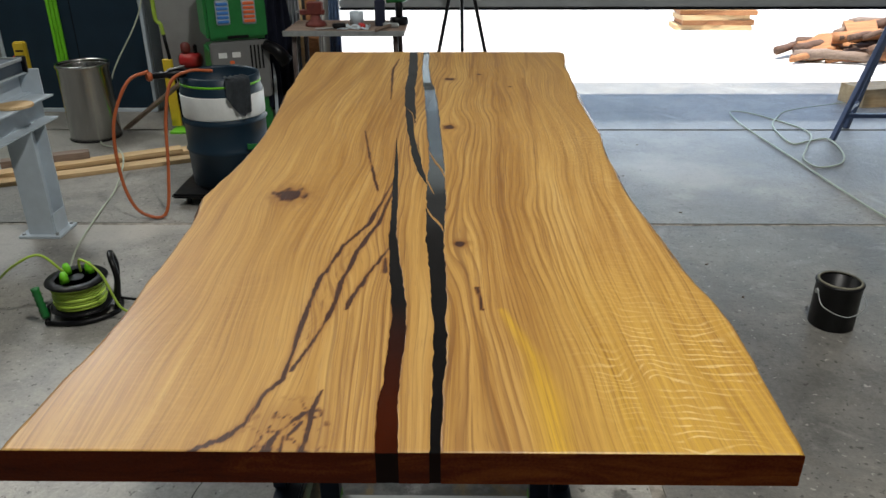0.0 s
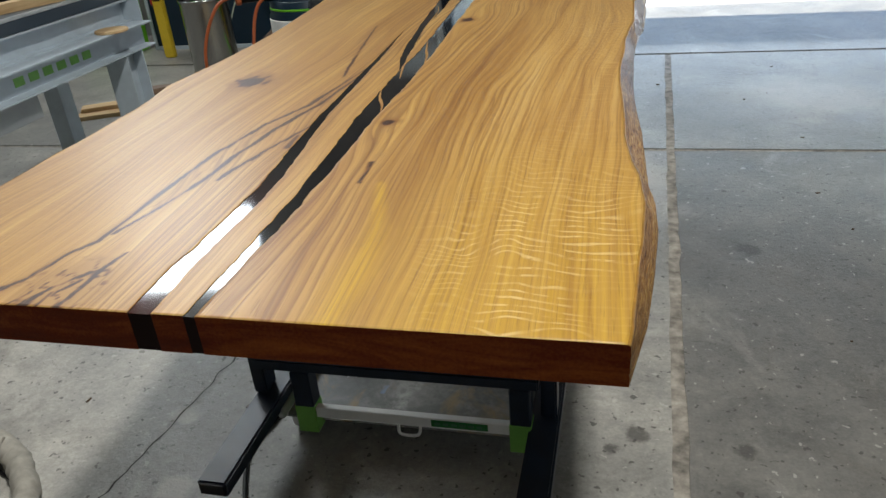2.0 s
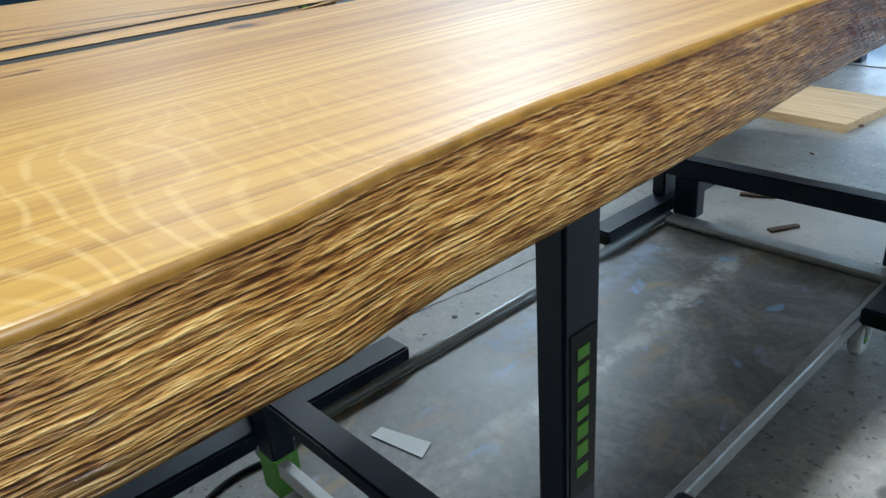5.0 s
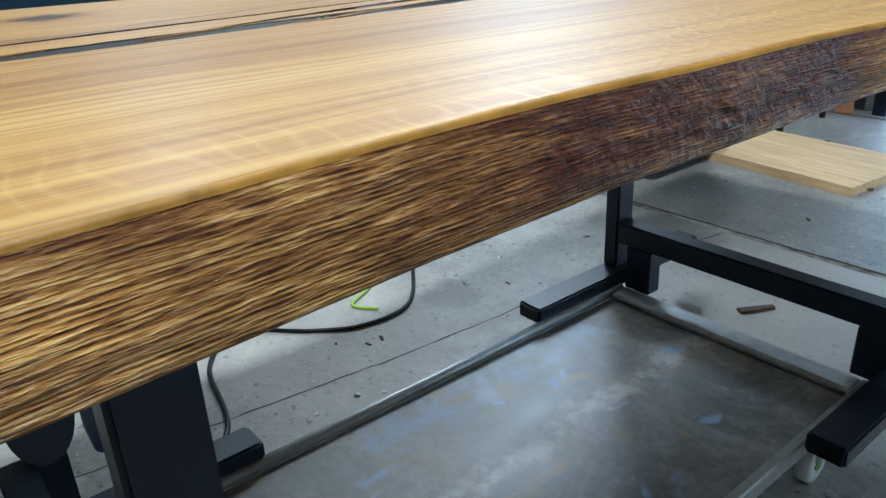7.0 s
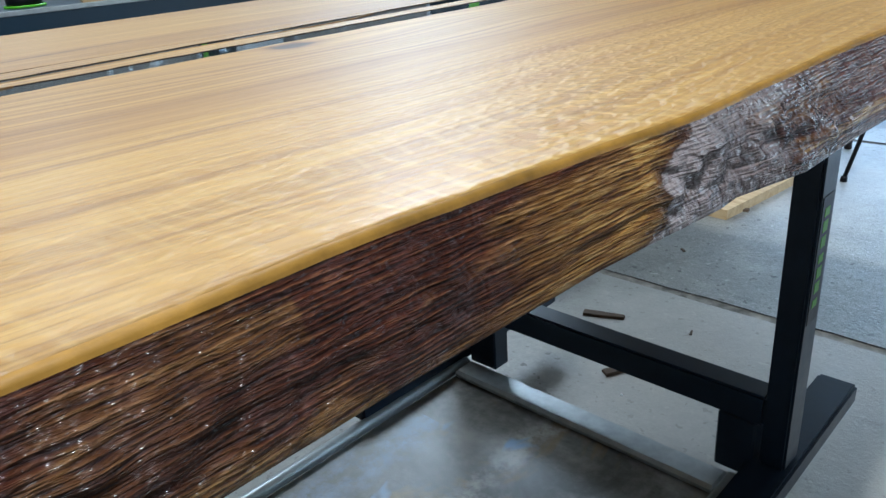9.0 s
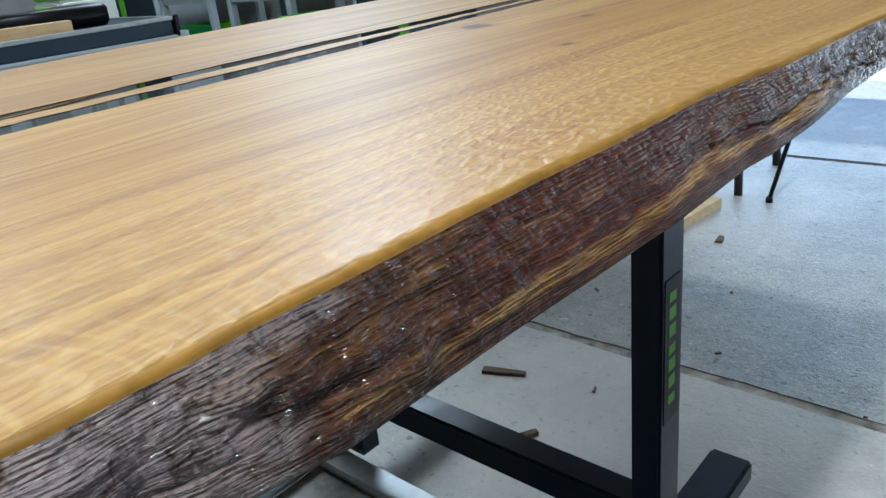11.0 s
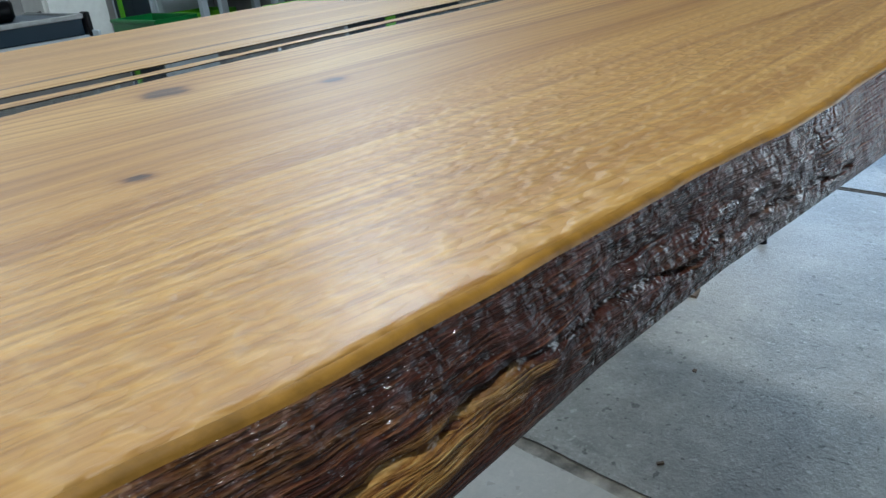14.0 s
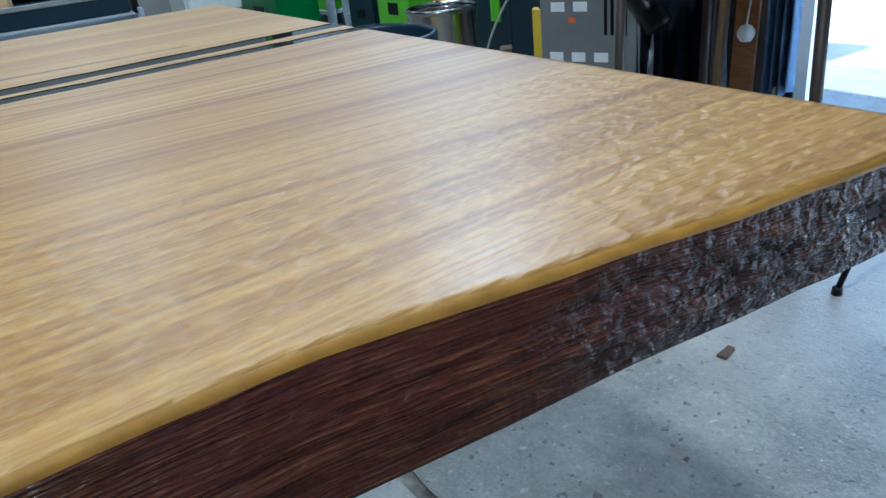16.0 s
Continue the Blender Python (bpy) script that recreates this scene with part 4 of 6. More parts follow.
def side(name, edge, sign, label):
    """A barked long side: rounded arris, then a rough face that leans out to the bottom."""
    ny, nz = (1100, 44) if sign > 0 else (500, 20)
    bm = bmesh.new()
    tone, bark, worn = (bm.verts.layers.float.new(k) for k in ("tone", "bark", "worn"))
    rows = []
    for j in range(ny + 1):
        y = LEN * j / ny
        lean = lerp(LEAN, y) if sign > 0 else 0.02
        barky = bark_at(y, 0.5) if sign > 0 else 0.3
        row = []
        for k in range(nz + 1):
            s = k / nz
            if k <= 4:
                a = math.pi / 2 * k / 4
                dx, z = -ROUND + ROUND * math.sin(a), H - ROUND * (1 - math.cos(a))
                d = 0.0
            else:
                u = (k - 4) / (nz - 4)
                z = H - ROUND - (TH - ROUND) * u
                dx = lean * math.sin(u * math.pi * 0.5)
                w = y + 0.25 * (H - z)
                d = 0.0012 * noise.noise((w * 20, z * 300, 3 * sign)) + 0.002 * noise.noise((y * 4, z * 60, 9.0))
                d += barky * (0.0055 * noise.noise((y * 22, z * 55, 2.0)) + 0.0034 * noise.noise((y * 60, z * 110, 5.0)) + 0.001 * noise.noise((w * 90, z * 400, 7.0)))
                # a long drying crack in the bark
                c = abs(z - (0.872 + 0.012 * noise.noise((y * 9, 3.3, 0)) + 0.004 * noise.noise((y * 34, 5.3, 0)) - 0.02 * (y - 2.0)))
                if 1.82 < y < 2.34 and sign > 0:
                    d -= 0.006 * max(0.0, 1 - c / 0.0014)
                d *= min(1, u * 3) * min(1.0, 0.06 + (1 - u) * 3)
                dx += u * u * (lerp(XR, y) - edge(y)) if sign > 0 else 0.0
            vert = bm.verts.new((edge(y) + sign * (dx + d), y, z))
            vert[tone], vert[bark], vert[worn] = (tone_at(y, s), bark_at(y, s), lerp(WORN, y)) if sign > 0 else (0.7, 0.3, 0.0)
            row.append(vert)
        row.append(bm.verts.new((edge(y) - sign * ROUND, y, H - TH)))
        rows.append(row)
    for a, b in zip(rows, rows[1:]):
        for k in range(nz + 1):
            f = bm.faces.new((a[k], a[k + 1], b[k + 1], b[k]) if sign > 0 else (a[k], b[k], b[k + 1], a[k + 1]))
            f.smooth = True
            f.material_index = 1 if k < 4 else 0
    for j in (0, ny):
        inner = bm.verts.new((edge(LEN * j / ny) - sign * ROUND, LEN * j / ny, H - TH / 2))
        f = bm.faces.new([*rows[j]][:: 1 if (j > 0) == (sign > 0) else -1])
        f.material_index = 2
        bm.verts.remove(inner)
    layers = {k: bm.verts.layers.float.new(k) for k in ("flow", "stain", "sap", "fleck")}
    for v in bm.verts:
        v[layers["flow"]], v[layers["sap"]], v[layers["fleck"]] = v.co.x, 0.4, 0.0
    bmesh.ops.recalc_face_normals(bm, faces=bm.faces)
    ob = part(name, bm, BARK, table, label)
    ob.data.materials.append(RIM)
    ob.data.materials.append(ENDGRAIN)
    return ob


# along the length: dark or golden, smooth where the bark is worn off, crusted where it is left
TONE = [(0, 0.1), (0.3, 0.05), (0.55, 0.08), (0.7, 0.2), (0.8, 0.45), (0.95, 0.85), (1.2, 0.95), (1.26, 0.8), (1.3, 0.35), (1.37, 0.22), (1.4, 1.0), (1.6, 0.9), (1.65, 1.0), (1.95, 0.95), (2.1, 1.05), (2.77, 1.1)]
WORN = [(0, 0), (1.6, 0.0), (1.66, 0.45), (1.9, 0.4), (2.0, 0.1), (2.28, 0.1), (2.38, 1.0), (2.5, 1.0), (2.6, 0.4), (2.77, 0.4)]
# above 0.9 the painted pale reflection comes in as well
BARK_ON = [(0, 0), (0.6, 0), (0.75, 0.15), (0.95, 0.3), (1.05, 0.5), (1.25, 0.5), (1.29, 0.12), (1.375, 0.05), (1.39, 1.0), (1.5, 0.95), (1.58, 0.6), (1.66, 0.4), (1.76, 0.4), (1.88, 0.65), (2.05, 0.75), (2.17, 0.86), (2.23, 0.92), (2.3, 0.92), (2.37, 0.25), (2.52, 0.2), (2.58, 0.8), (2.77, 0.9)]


def bark_at(y, s):
    """Crusted bark; towards the middle it clings to the upper half only."""
    b = lerp(BARK_ON, y + 0.03 * (s - 0.3) + 0.03 * noise.noise((y * 14, s * 5, 1.5)))
    low = lerp([(1.6, 0.0), (1.68, 1.0), (2.0, 1.0), (2.12, 0.0)], y)
    b *= 1 - low * (1 - max(0.15, min(1.0, 1.6 - 1.9 * s)))
    return b


def tone_at(y, s):
    v = lerp(TONE, y)
    if y < 0.8:
        v += 0.42 * max(0.0, 1 - s / 0.32)
    if 1.18 < y < 1.36:
        v += 0.7 * max(0.0, 1 - s / 0.5)
    if 0.6 < y < 1.2:
        v -= 0.6 * max(0.0, (s - 0.84) / 0.16)
    # a golden streak low on the dark side that widens into a patch
    w = lerp([(1.5, 0.0), (1.6, 0.1), (1.82, 0.09), (1.9, 0.03), (1.94, 0.1), (2.0, 0.2), (2.05, 0.14), (2.07, 0.0)], y)
    if w > 0:
        c = lerp([(1.5, 0.8), (1.7, 0.76), (1.82, 0.66), (1.93, 0.72), (2.05, 0.66)], y) + 0.06 * noise.noise((y * 18, 2.2, 0))
        v -= 1.3 * max(0.0, min(1.0, 1.6 * (1 - abs(s - c) / w)))
    return v


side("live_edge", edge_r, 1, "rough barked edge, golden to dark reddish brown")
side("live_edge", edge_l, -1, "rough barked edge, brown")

# ------------------------------------------------------------------ rolling steel frame under the slab
frame_ob = empty("rolling_steel_frame", (0, 0, 0), 0, "dark steel trestle frame on a low cart under the slab", "work stand")
MARKGREEN = plain("dull_lime_print", (0.1, 0.3, 0.012), 0.5, 0, 0.2, 40)
FEET = (((-0.338, -0.268), (0.44, 1.09)), ((0.352, 0.42), (0.45, 1.1)), ((-0.34, -0.27), (1.795, 2.43)), ((0.352, 0.422), (1.805, 2.43)))
for (x0, x1), (y0, y1) in FEET:
    bm = box(x0, x1, y0, y1, 0.115, 0.155, 0.005, seg=2)
    foot = part("foot", bm, STEEL_BLUE, frame_ob)
    for y in (y0 - 0.0015, y1 - 0.0025):
        part("end_opening", box(x0 + 0.006, x1 - 0.006, y, y + 0.004, 0.121, 0.149, 0.0), BLACK, foot, "dark open tube end")
POSTS = ((-0.342, 0.742), (0.376, 0.742), (-0.336, 2.1), (0.37, 2.1))
for x, y in POSTS:
    post = part("post", box(x, x + (0.036 if y < 1 else 0.041), y, y + (0.055 if y < 1 else 0.06), 0.155, H - TH - 0.012, 0.004, seg=2), STEEL_BLUE, frame_ob)
    if x > 0:
        w = 0.036 if y < 1 else 0.041
        part("maker_plate", box(x + w - 0.0005, x + w + 0.0012, y + 0.008, y + 0.048, 0.42, 0.62, 0.0), BLACK, post, "black plate with green marks")
        for k in range(7):
            z = 0.445 + 0.024 * k
            part("green_mark", box(x + w + 0.0011, x + w + 0.0018, y + 0.018, y + 0.036, z, z + (0.017 if k % 3 else 0.013), 0.0), MARKGREEN, post)
for x0, x1, y in ((-0.306, 0.376, 0.7), (-0.295, 0.37, 2.1)):
    part("crossbar", box(x0, x1, y, y + 0.05, *((0.262, 0.292) if y < 1 else (0.226, 0.28)), 0.004, seg=2), STEEL_BLUE, frame_ob)
for y in (0.735, 2.095):
    part("top_bar", box(-0.36, 0.43, y, y + 0.07, H - TH - 0.012, H - TH, 0.003), STEEL_BLUE, frame_ob)
for x0, x1, y, z0 in ((-0.213, -0.165, 0.7, 0.085), (0.31, 0.358, 0.7, 0.085), (-0.264, -0.192, 2.1, 0.112), (0.296, 0.36, 2.1, 0.118)):
    leg = part("drop_leg", box(x0, x1, y, y + 0.045, z0, 0.262 if y < 1 else 0.226, 0.003), STEEL_BLUE, frame_ob)
    if y < 1:
        part("tape", box(x0 - 0.0015, x1 + 0.0015, y - 0.0015, y + 0.0465, 0.082, 0.162, 0.002), GREEN_TAPE, leg, "green masking tape round the leg's foot")
part("deck_sheet", box(-0.258, 0.328, 0.73, 2.085, 0.098, 0.103), SHEET, frame_ob, "scuffed dark sheet with paint stains")
part("side_rail", lathe([(0.0, 0.72), (0.013, 0.72), (0.013, 2.09), (0.0, 2.09)], 16, m=Matrix.Translation((-0.268, 0, 0.112)) @ pose(0, 0, 0, -90, 0, 0) @ Matrix.Scale(1, 4)), RAIL, frame_ob, "pale galvanised tube", True)
part("side_rail", box(0.328, 0.348, 0.72, 2.09, 0.09, 0.125, 0.003), RAIL, frame_ob, "pale galvanised angle")
part("end_rail", box(-0.255, 0.328, 2.035, 2.092, 0.104, 0.122, 0.006), RAIL, frame_ob)
white = part("front_rail", box(-0.165, 0.31, 0.705, 0.725, 0.126, 0.156, 0.002), WHITE, frame_ob, "white front rail")
part("rail_plate", box(0.124, 0.258, 0.7035, 0.7055, 0.133, 0.152, 0.0), DARKGREEN, white, "dark green plate with unreadable marks")
for k in range(6):
    x = 0.132 + 0.02 * k
    part("mark", box(x, x + 0.013, 0.7025, 0.704, 0.139, 0.146, 0.0), plain("dull_green_mark", (0.05, 0.16, 0.08), 0.5), white)
part("pull_handle", tube([(0.043, 0.705, 0.13), (0.045, 0.698, 0.114), (0.055, 0.694, 0.109), (0.085, 0.694, 0.109), (0.095, 0.698, 0.114), (0.097, 0.705, 0.13)], 0.004, 4, 8), WHITE, white, "small white wire handle", True)
for x in (-0.268, 0.338):
    for y in (0.82, 1.885):
        wheel = part("caster", lathe([(0.006, -0.013), (0.034, -0.013), (0.039, -0.008), (0.039, 0.008), (0.034, 0.013), (0.006, 0.013)], 24, m=Matrix.Translation((x, y, 0.039)) @ pose(0, 0, 0, 0, 90, 0)), WHITE, frame_ob, "small pale caster wheel", True)
        part("fork", box(x - 0.018, x + 0.018, y - 0.014, y + 0.014, 0.048, 0.092, 0.004), RAIL, wheel)
        part("hub", lathe([(0.0, -0.015), (0.011, -0.015), (0.011, 0.015), (0.0, 0.015)], 12, m=Matrix.Translation((x, y, 0.039)) @ pose(0, 0, 0, 0, 90, 0)), GREEN_TAPE, wheel)

# hand levers that clamp the slab to the trestle heads
for x, y, z0, wide in ((0.405, 0.712, 0.735, 0.034), (0.345, 2.06, 0.69, 0.07)):
    bm = bmesh.new()
    outline = [(wide / 2 * math.cos(a), 0.03 + 0.03 * math.sin(a)) for a in (math.pi + math.pi * i / 14 for i in range(15))] + [(wide / 2, H - TH - 0.002 - z0), (-wide / 2, H - TH - 0.002 - z0)]
    faces = [[bm.verts.new((dx, v, w)) for v, w in outline] for dx in (-0.011, 0.011)]
    bm.faces.new(faces[0])
    bm.faces.new(faces[1][::-1])
    for i in range(len(outline)):
        k = (i + 1) % len(outline)
        bm.faces.new((faces[0][k], faces[0][i], faces[1][i], faces[1][k]))
    bmesh.ops.recalc_face_normals(bm, faces=bm.faces)
    bmesh.ops.bevel(bm, geom=[e for e in bm.edges if abs(e.verts[0].co.x - e.verts[1].co.x) < 1e-6], offset=0.004, segments=2, affect="EDGES")
    bmesh.ops.translate(bm, vec=(x, y, z0), verts=bm.verts)
    part("clamp_lever", bm, STEEL_BLUE, frame_ob, "dark blue rounded clamp lever")


# ------------------------------------------------------------------ roller door and yard
def roller_door():
    ob = empty("door_1", (0, 0, 0), 0, "grey steel roller door half raised over its opening", "roller door", kind="structure")
    part("bottom_rail", box(-0.685, 5.13, 4.74, 4.8, 0.86, 0.91, 0.006, seg=2), DOORMETAL, ob)
    part("rubber_seal", box(-0.685, 5.13, 4.755, 4.785, 0.84, 0.86, 0.004), BLACK, ob)
    for k in range(17):
        z = 0.912 + k * 0.1
        part("slat", box(-0.685, 5.13, 4.75, 4.79, z, z + 0.0994, 0.006, seg=2), DOORMETAL, ob)
    for x in (-0.755, 5.14):
        part("guide", box(x, x + 0.065, 4.72, 4.8, 0.0, 2.6, 0.003), STEEL_BLUE, ob, "dark steel guide channel")
    return ob


roller_door()


def plank_mesh(length, width, thick, seed, wavy=0.0):
    """A sawn board along x with slightly uneven edges."""
    bm = bmesh.new()
    n = 24
    rows = []
    for i in range(n + 1):
        x = length * (i / n - 0.5)
        a = -width / 2 + wavy * noise.noise((x * 5, seed, 0)) + 0.003 * noise.noise((x * 20, seed, 3))
        b = width / 2 + wavy * noise.noise((x * 5, seed, 9)) + 0.003 * noise.noise((x * 20, seed, 6))
        rows.append([bm.verts.new(p) for p in ((x, a, 0), (x, b, 0), (x, b - wavy * 0.3, thick), (x, a + wavy * 0.3, thick))])
    for r, s in zip(rows, rows[1:]):
        for k in range(4):
            bm.faces.new((r[k], r[(k + 1) % 4], s[(k + 1) % 4], s[k]))
    bm.faces.new(rows[0])
    bm.faces.new(rows[-1][::-1])
    bmesh.ops.recalc_face_normals(bm, faces=bm.faces)
    return bm


def timber_mat(name, dark, light):
    m, t, p = nodes_of(name)
    a = noise_of(t, mapped(t, (2.5, 28, 28)), 1.0, 5.0, 0.6, 0.6)
    b = noise_of(t, mapped(t, (9, 160, 160)), 1.0, 3.0, 0.6)
    f = math_of(t, "ADD", math_of(t, "MULTIPLY", a, 0.65), math_of(t, "MULTIPLY", b, 0.35))
    link(t, ramp(t, f, [(0.3, dark), (0.7, light)]), p.inputs["Base Color"])
    p.inputs["Roughness"].default_value = 0.75
    bump_of(t, b, 0.3, 0.002, p)
    return m


SAWN = timber_mat("sawn_pine", (0.4, 0.24, 0.1), (0.68, 0.5, 0.28))
REDWOOD = timber_mat("red_brown_timber", (0.22, 0.08, 0.03), (0.5, 0.24, 0.1))
BARKWOOD = timber_mat("barky_timber", (0.04, 0.024, 0.017), (0.17, 0.09, 0.055))
GREYWOOD = timber_mat("weathered_timber", (0.09, 0.06, 0.045), (0.3, 0.22, 0.17))


def board_thing(name, length, width, thick, m, mat, label, category, group="", seed=0, wavy=0.0):
    ob = mesh_ob(name, plank_mesh(length, width, thick, seed, wavy), mat)
    ob.matrix_world = m
    return tagged(ob, label, category, group)


# stacked slabs and the heap of offcuts in the yard
rng = random.Random(4)
for k in range(5):
    board_thing("timber_slab", 1.0 - 0.05 * (k % 3), 0.42, 0.062, pose(3.58 + 0.05 * (k % 2), 9.75, -0.012 + 0.064 * k, 0, 0, 4 * (k % 3) - 4), REDWOOD if k % 2 else SAWN, "red-brown sawn timber slab stacked in the yard", "timber", "stacked slabs in the yard", k, 0.02)


def log_thing(a, b, r, mat, label):
    bm = tube([a, ((a[0] + b[0]) / 2, (a[1] + b[1]) / 2, (a[2] + b[2]) / 2 + 0.02), b], r, 5, 9, taper=r * 0.75)
    for v in bm.verts:
        v.co += Vector((noise.noise(v.co * 9), noise.noise(v.co * 9 + Vector((5, 0, 0))), noise.noise(v.co * 9 + Vector((0, 7, 0))))) * r * 0.3
    return tagged(mesh_ob("offcut", bm, mat, None, True), label, "firewood", "heap of offcuts")


for k in range(60):
    u = rng.random() if k % 12 < 8 else 0.35 + 0.5 * rng.random()
    x, y = 3.75 + 1.9 * u, 7.2 + rng.random() * (0.5 + 0.5 * u)
    lift = (0.05 + 0.3 * min(1.0, u * 1.8)) * (k % 12) / 12
    ang, ln = rng.uniform(-0.5, 0.7), rng.uniform(0.25, 0.75)
    r = rng.uniform(0.025, 0.065)
    z = r * 0.8 - 0.012 + lift
    dx, dy = math.cos(ang) * ln / 2, math.sin(ang) * ln / 2
    log_thing((x - dx, y - dy, z), (x + dx, y + dy, z + rng.uniform(-0.02, 0.09) * (lift > 0.1)), r, (REDWOOD, BARKWOOD, GREYWOOD, BARKWOOD)[k % 4], "rough split offcut of timber lying in a heap")
for k, (x, y, z, rz) in enumerate(((4.05, 7.55, 0.06, 20), (4.6, 7.7, 0.22, -12))):
    board_thing("timber_chunk", 0.42, 0.26, 0.11, pose(x, y, z, 22, 6 * k - 10, rz), REDWOOD, "red-brown sawn timber chunk on the heap of offcuts", "firewood", "heap of offcuts", k + 20, 0.06)
board_thing("timber_block", 0.42, 0.3, 0.16, pose(3.62, 5.5, -0.012, 0, 0, 12), SAWN, "pale sawn timber block on the ground by the door", "timber", "", 31, 0.02)


# ------------------------------------------------------------------ left side of the workshop
def tall_cabinet(x, y, stripes, w=1.14):
    ob = empty("tall_cabinet", (x, y, 0), 0, "tall dark navy steel cabinet with bright green stripes", "cabinet")
    part("body", box(0.0, w, 0.0, 0.55, 0.03, 2.05, 0.004), NAVY, ob)
    for k, dx in enumerate((0.0, w)):
        part("edge_trim", box(dx - 0.014, dx + 0.014, -0.012, 0.04, 0.0, 2.05, 0.003), GREYPAINT, ob, "pale grey edge trim")
    part("side_panel", box(w + 0.0145, w + 0.022, 0.04, 0.55, 0.0, 2.05, 0.001), GREYPAINT, ob, "pale grey side panel")
    part("plinth", box(0.016, w - 0.016, -0.01, 0.02, 0.0, 0.029, 0.002), GREYPAINT, ob)
    for dx, z0 in stripes:
        for k in range(3):
            part("stripe_rib", box(dx + 0.03 * k, dx + 0.026 + 0.03 * k, -0.018, -0.0005, z0, 2.05, 0.004), GREEN, ob, "bright green rib")
    part("door_gap", box(w * 0.52, w * 0.525, -0.0012, 0.001, 0.05, 2.0), BLACK, ob)
    return ob


tall_cabinet(-3.42, 5.2, ((0.42, 0.3),))
tall_cabinet(-7.0, 5.2, ((0.12, 0.2),), 0.8)


def bin_():
    ob = empty("waste_bin", (-2.46, 4.48, 0), 0, "tall round brushed stainless steel bin on the floor", "bin")
    part("body", lathe([(0.16, 0.0), (0.168, 0.006), (0.17, 0.03), (0.172, 0.5), (0.176, 0.505), (0.176, 0.512), (0.168, 0.513), (0.164, 0.5), (0.16, 0.03), (0.0, 0.03)], 56), STAINLESS, ob, "", True)
    part("rim", lathe([(0.168, 0.505), (0.178, 0.507), (0.18, 0.518), (0.178, 0.528), (0.168, 0.53), (0.164, 0.518)], 56), STAINLESS, ob, "rolled rim", True)
    part("base_ring", lathe([(0.165, 0.0), (0.176, 0.001), (0.176, 0.012), (0.165, 0.013)], 56), BLACK, ob, "", True)
    return ob


bin_()


def drum():
    ob = empty("plastic_drum", (-1.16, 3.36, 0.075), 0, "dark blue ribbed drum with a white band", "drum")
    part("body", lathe([(0.0, 0.0), (0.195, 0.0), (0.212, 0.012), (0.22, 0.2), (0.229, 0.21), (0.22, 0.22), (0.222, 0.36), (0.232, 0.37), (0.222, 0.38), (0.222, 0.53), (0.214, 0.545), (0.212, 0.61), (0.203, 0.615), (0.2, 0.6), (0.196, 0.46), (0.0, 0.45)], 56), NAVY, ob, "", True)
    part("white_band", lathe([(0.2225, 0.395), (0.2245, 0.4), (0.2245, 0.515), (0.2225, 0.52)], 56), WHITE, ob, "white band", True)
    part("green_line", lathe([(0.2135, 0.565), (0.2155, 0.567), (0.2155, 0.575), (0.2135, 0.577)], 56), GREEN, ob, "thin bright green line", True)
    part("label", box(0.13, 0.2, -0.2, -0.19, 0.23, 0.26, 0.002, m=pose(0, 0, 0, 0, 0, 8)), DARKGREEN, ob, "small dark green label")
    dolly = empty("drum_dolly", (-1.16, 3.36, 0), 0, "low black wheeled dolly under the drum", "dolly")
    part("platform", box(-0.27, 0.27, -0.27, 0.27, 0.05, 0.075, 0.01, seg=2), BLACK, dolly)
    for x in (-0.2, 0.2):
        for y in (-0.2, 0.2):
            part("wheel", lathe([(0.0, -0.012), (0.023, -0.012), (0.025, 0), (0.023, 0.012), (0.0, 0.012)], 18, m=Matrix.Translation((x, y, 0.025)) @ pose(0, 0, 0, 0, 90, 30)), BLACK, dolly, "", True)
            part("bracket", box(x - 0.014, x + 0.014, y - 0.014, y + 0.014, 0.028, 0.05), RAIL, dolly)
    return ob


drum()


def draped_cloth():
    bm = bmesh.new()
    n, k = 22, 16
    grid = []
    for j in range(k + 1):
        row = []
        s = j / k
        for i in range(n + 1):
            a = radians(-68 + 34 * i / n)
            fold = 0.012 * math.sin(i * 1.1 + 0.4 * j) * s
            if s < 0.3:
                r, z = 0.17 + 0.055 * (s / 0.3), 0.697 + 0.004 * math.sin(i)
            else:
                u = (s - 0.3) / 0.7
                r, z = 0.232 + fold + 0.01 * u, 0.693 - (0.1 + 0.1 * math.sin(i / n * 2.6)) * u
            row.append(bm.verts.new((-1.16 + r * math.cos(a), 3.36 + r * math.sin(a), z)))
        grid.append(row)
    for r, s in zip(grid, grid[1:]):
        for i in range(n):
            bm.faces.new((r[i], r[i + 1], s[i + 1], s[i])).smooth = True
    bmesh.ops.solidify(bm, geom=bm.faces[:], thickness=0.004)
    return tagged(mesh_ob("cloth", bm, CLOTH), "dark grey cloth draped over the drum's rim", "cloth")


draped_cloth()


def spray_gun():
    ob = empty("air_gun", (-1.36, 3.2, 0.712), 35, "black air gun with an orange collar lying on the drum", "air gun")
    part("barrel", lathe([(0.0, -0.11), (0.016, -0.11), (0.018, -0.03), (0.024, -0.02), (0.024, 0.06), (0.015, 0.075), (0.0, 0.075)], 16, m=pose(0, 0, 0, 0, 90, 0)), BLACK, ob, "", True)
    part("collar", lathe([(0.017, -0.135), (0.024, -0.13), (0.024, -0.11), (0.017, -0.106)], 16, m=pose(0, 0, 0, 0, 90, 0)), ORANGE, ob, "orange collar", True)
    part("lever", box(-0.02, 0.07, -0.008, 0.008, 0.022, 0.03, 0.003, m=pose(0, 0, 0, 0, -8, 0)), RAIL, ob)
    return ob


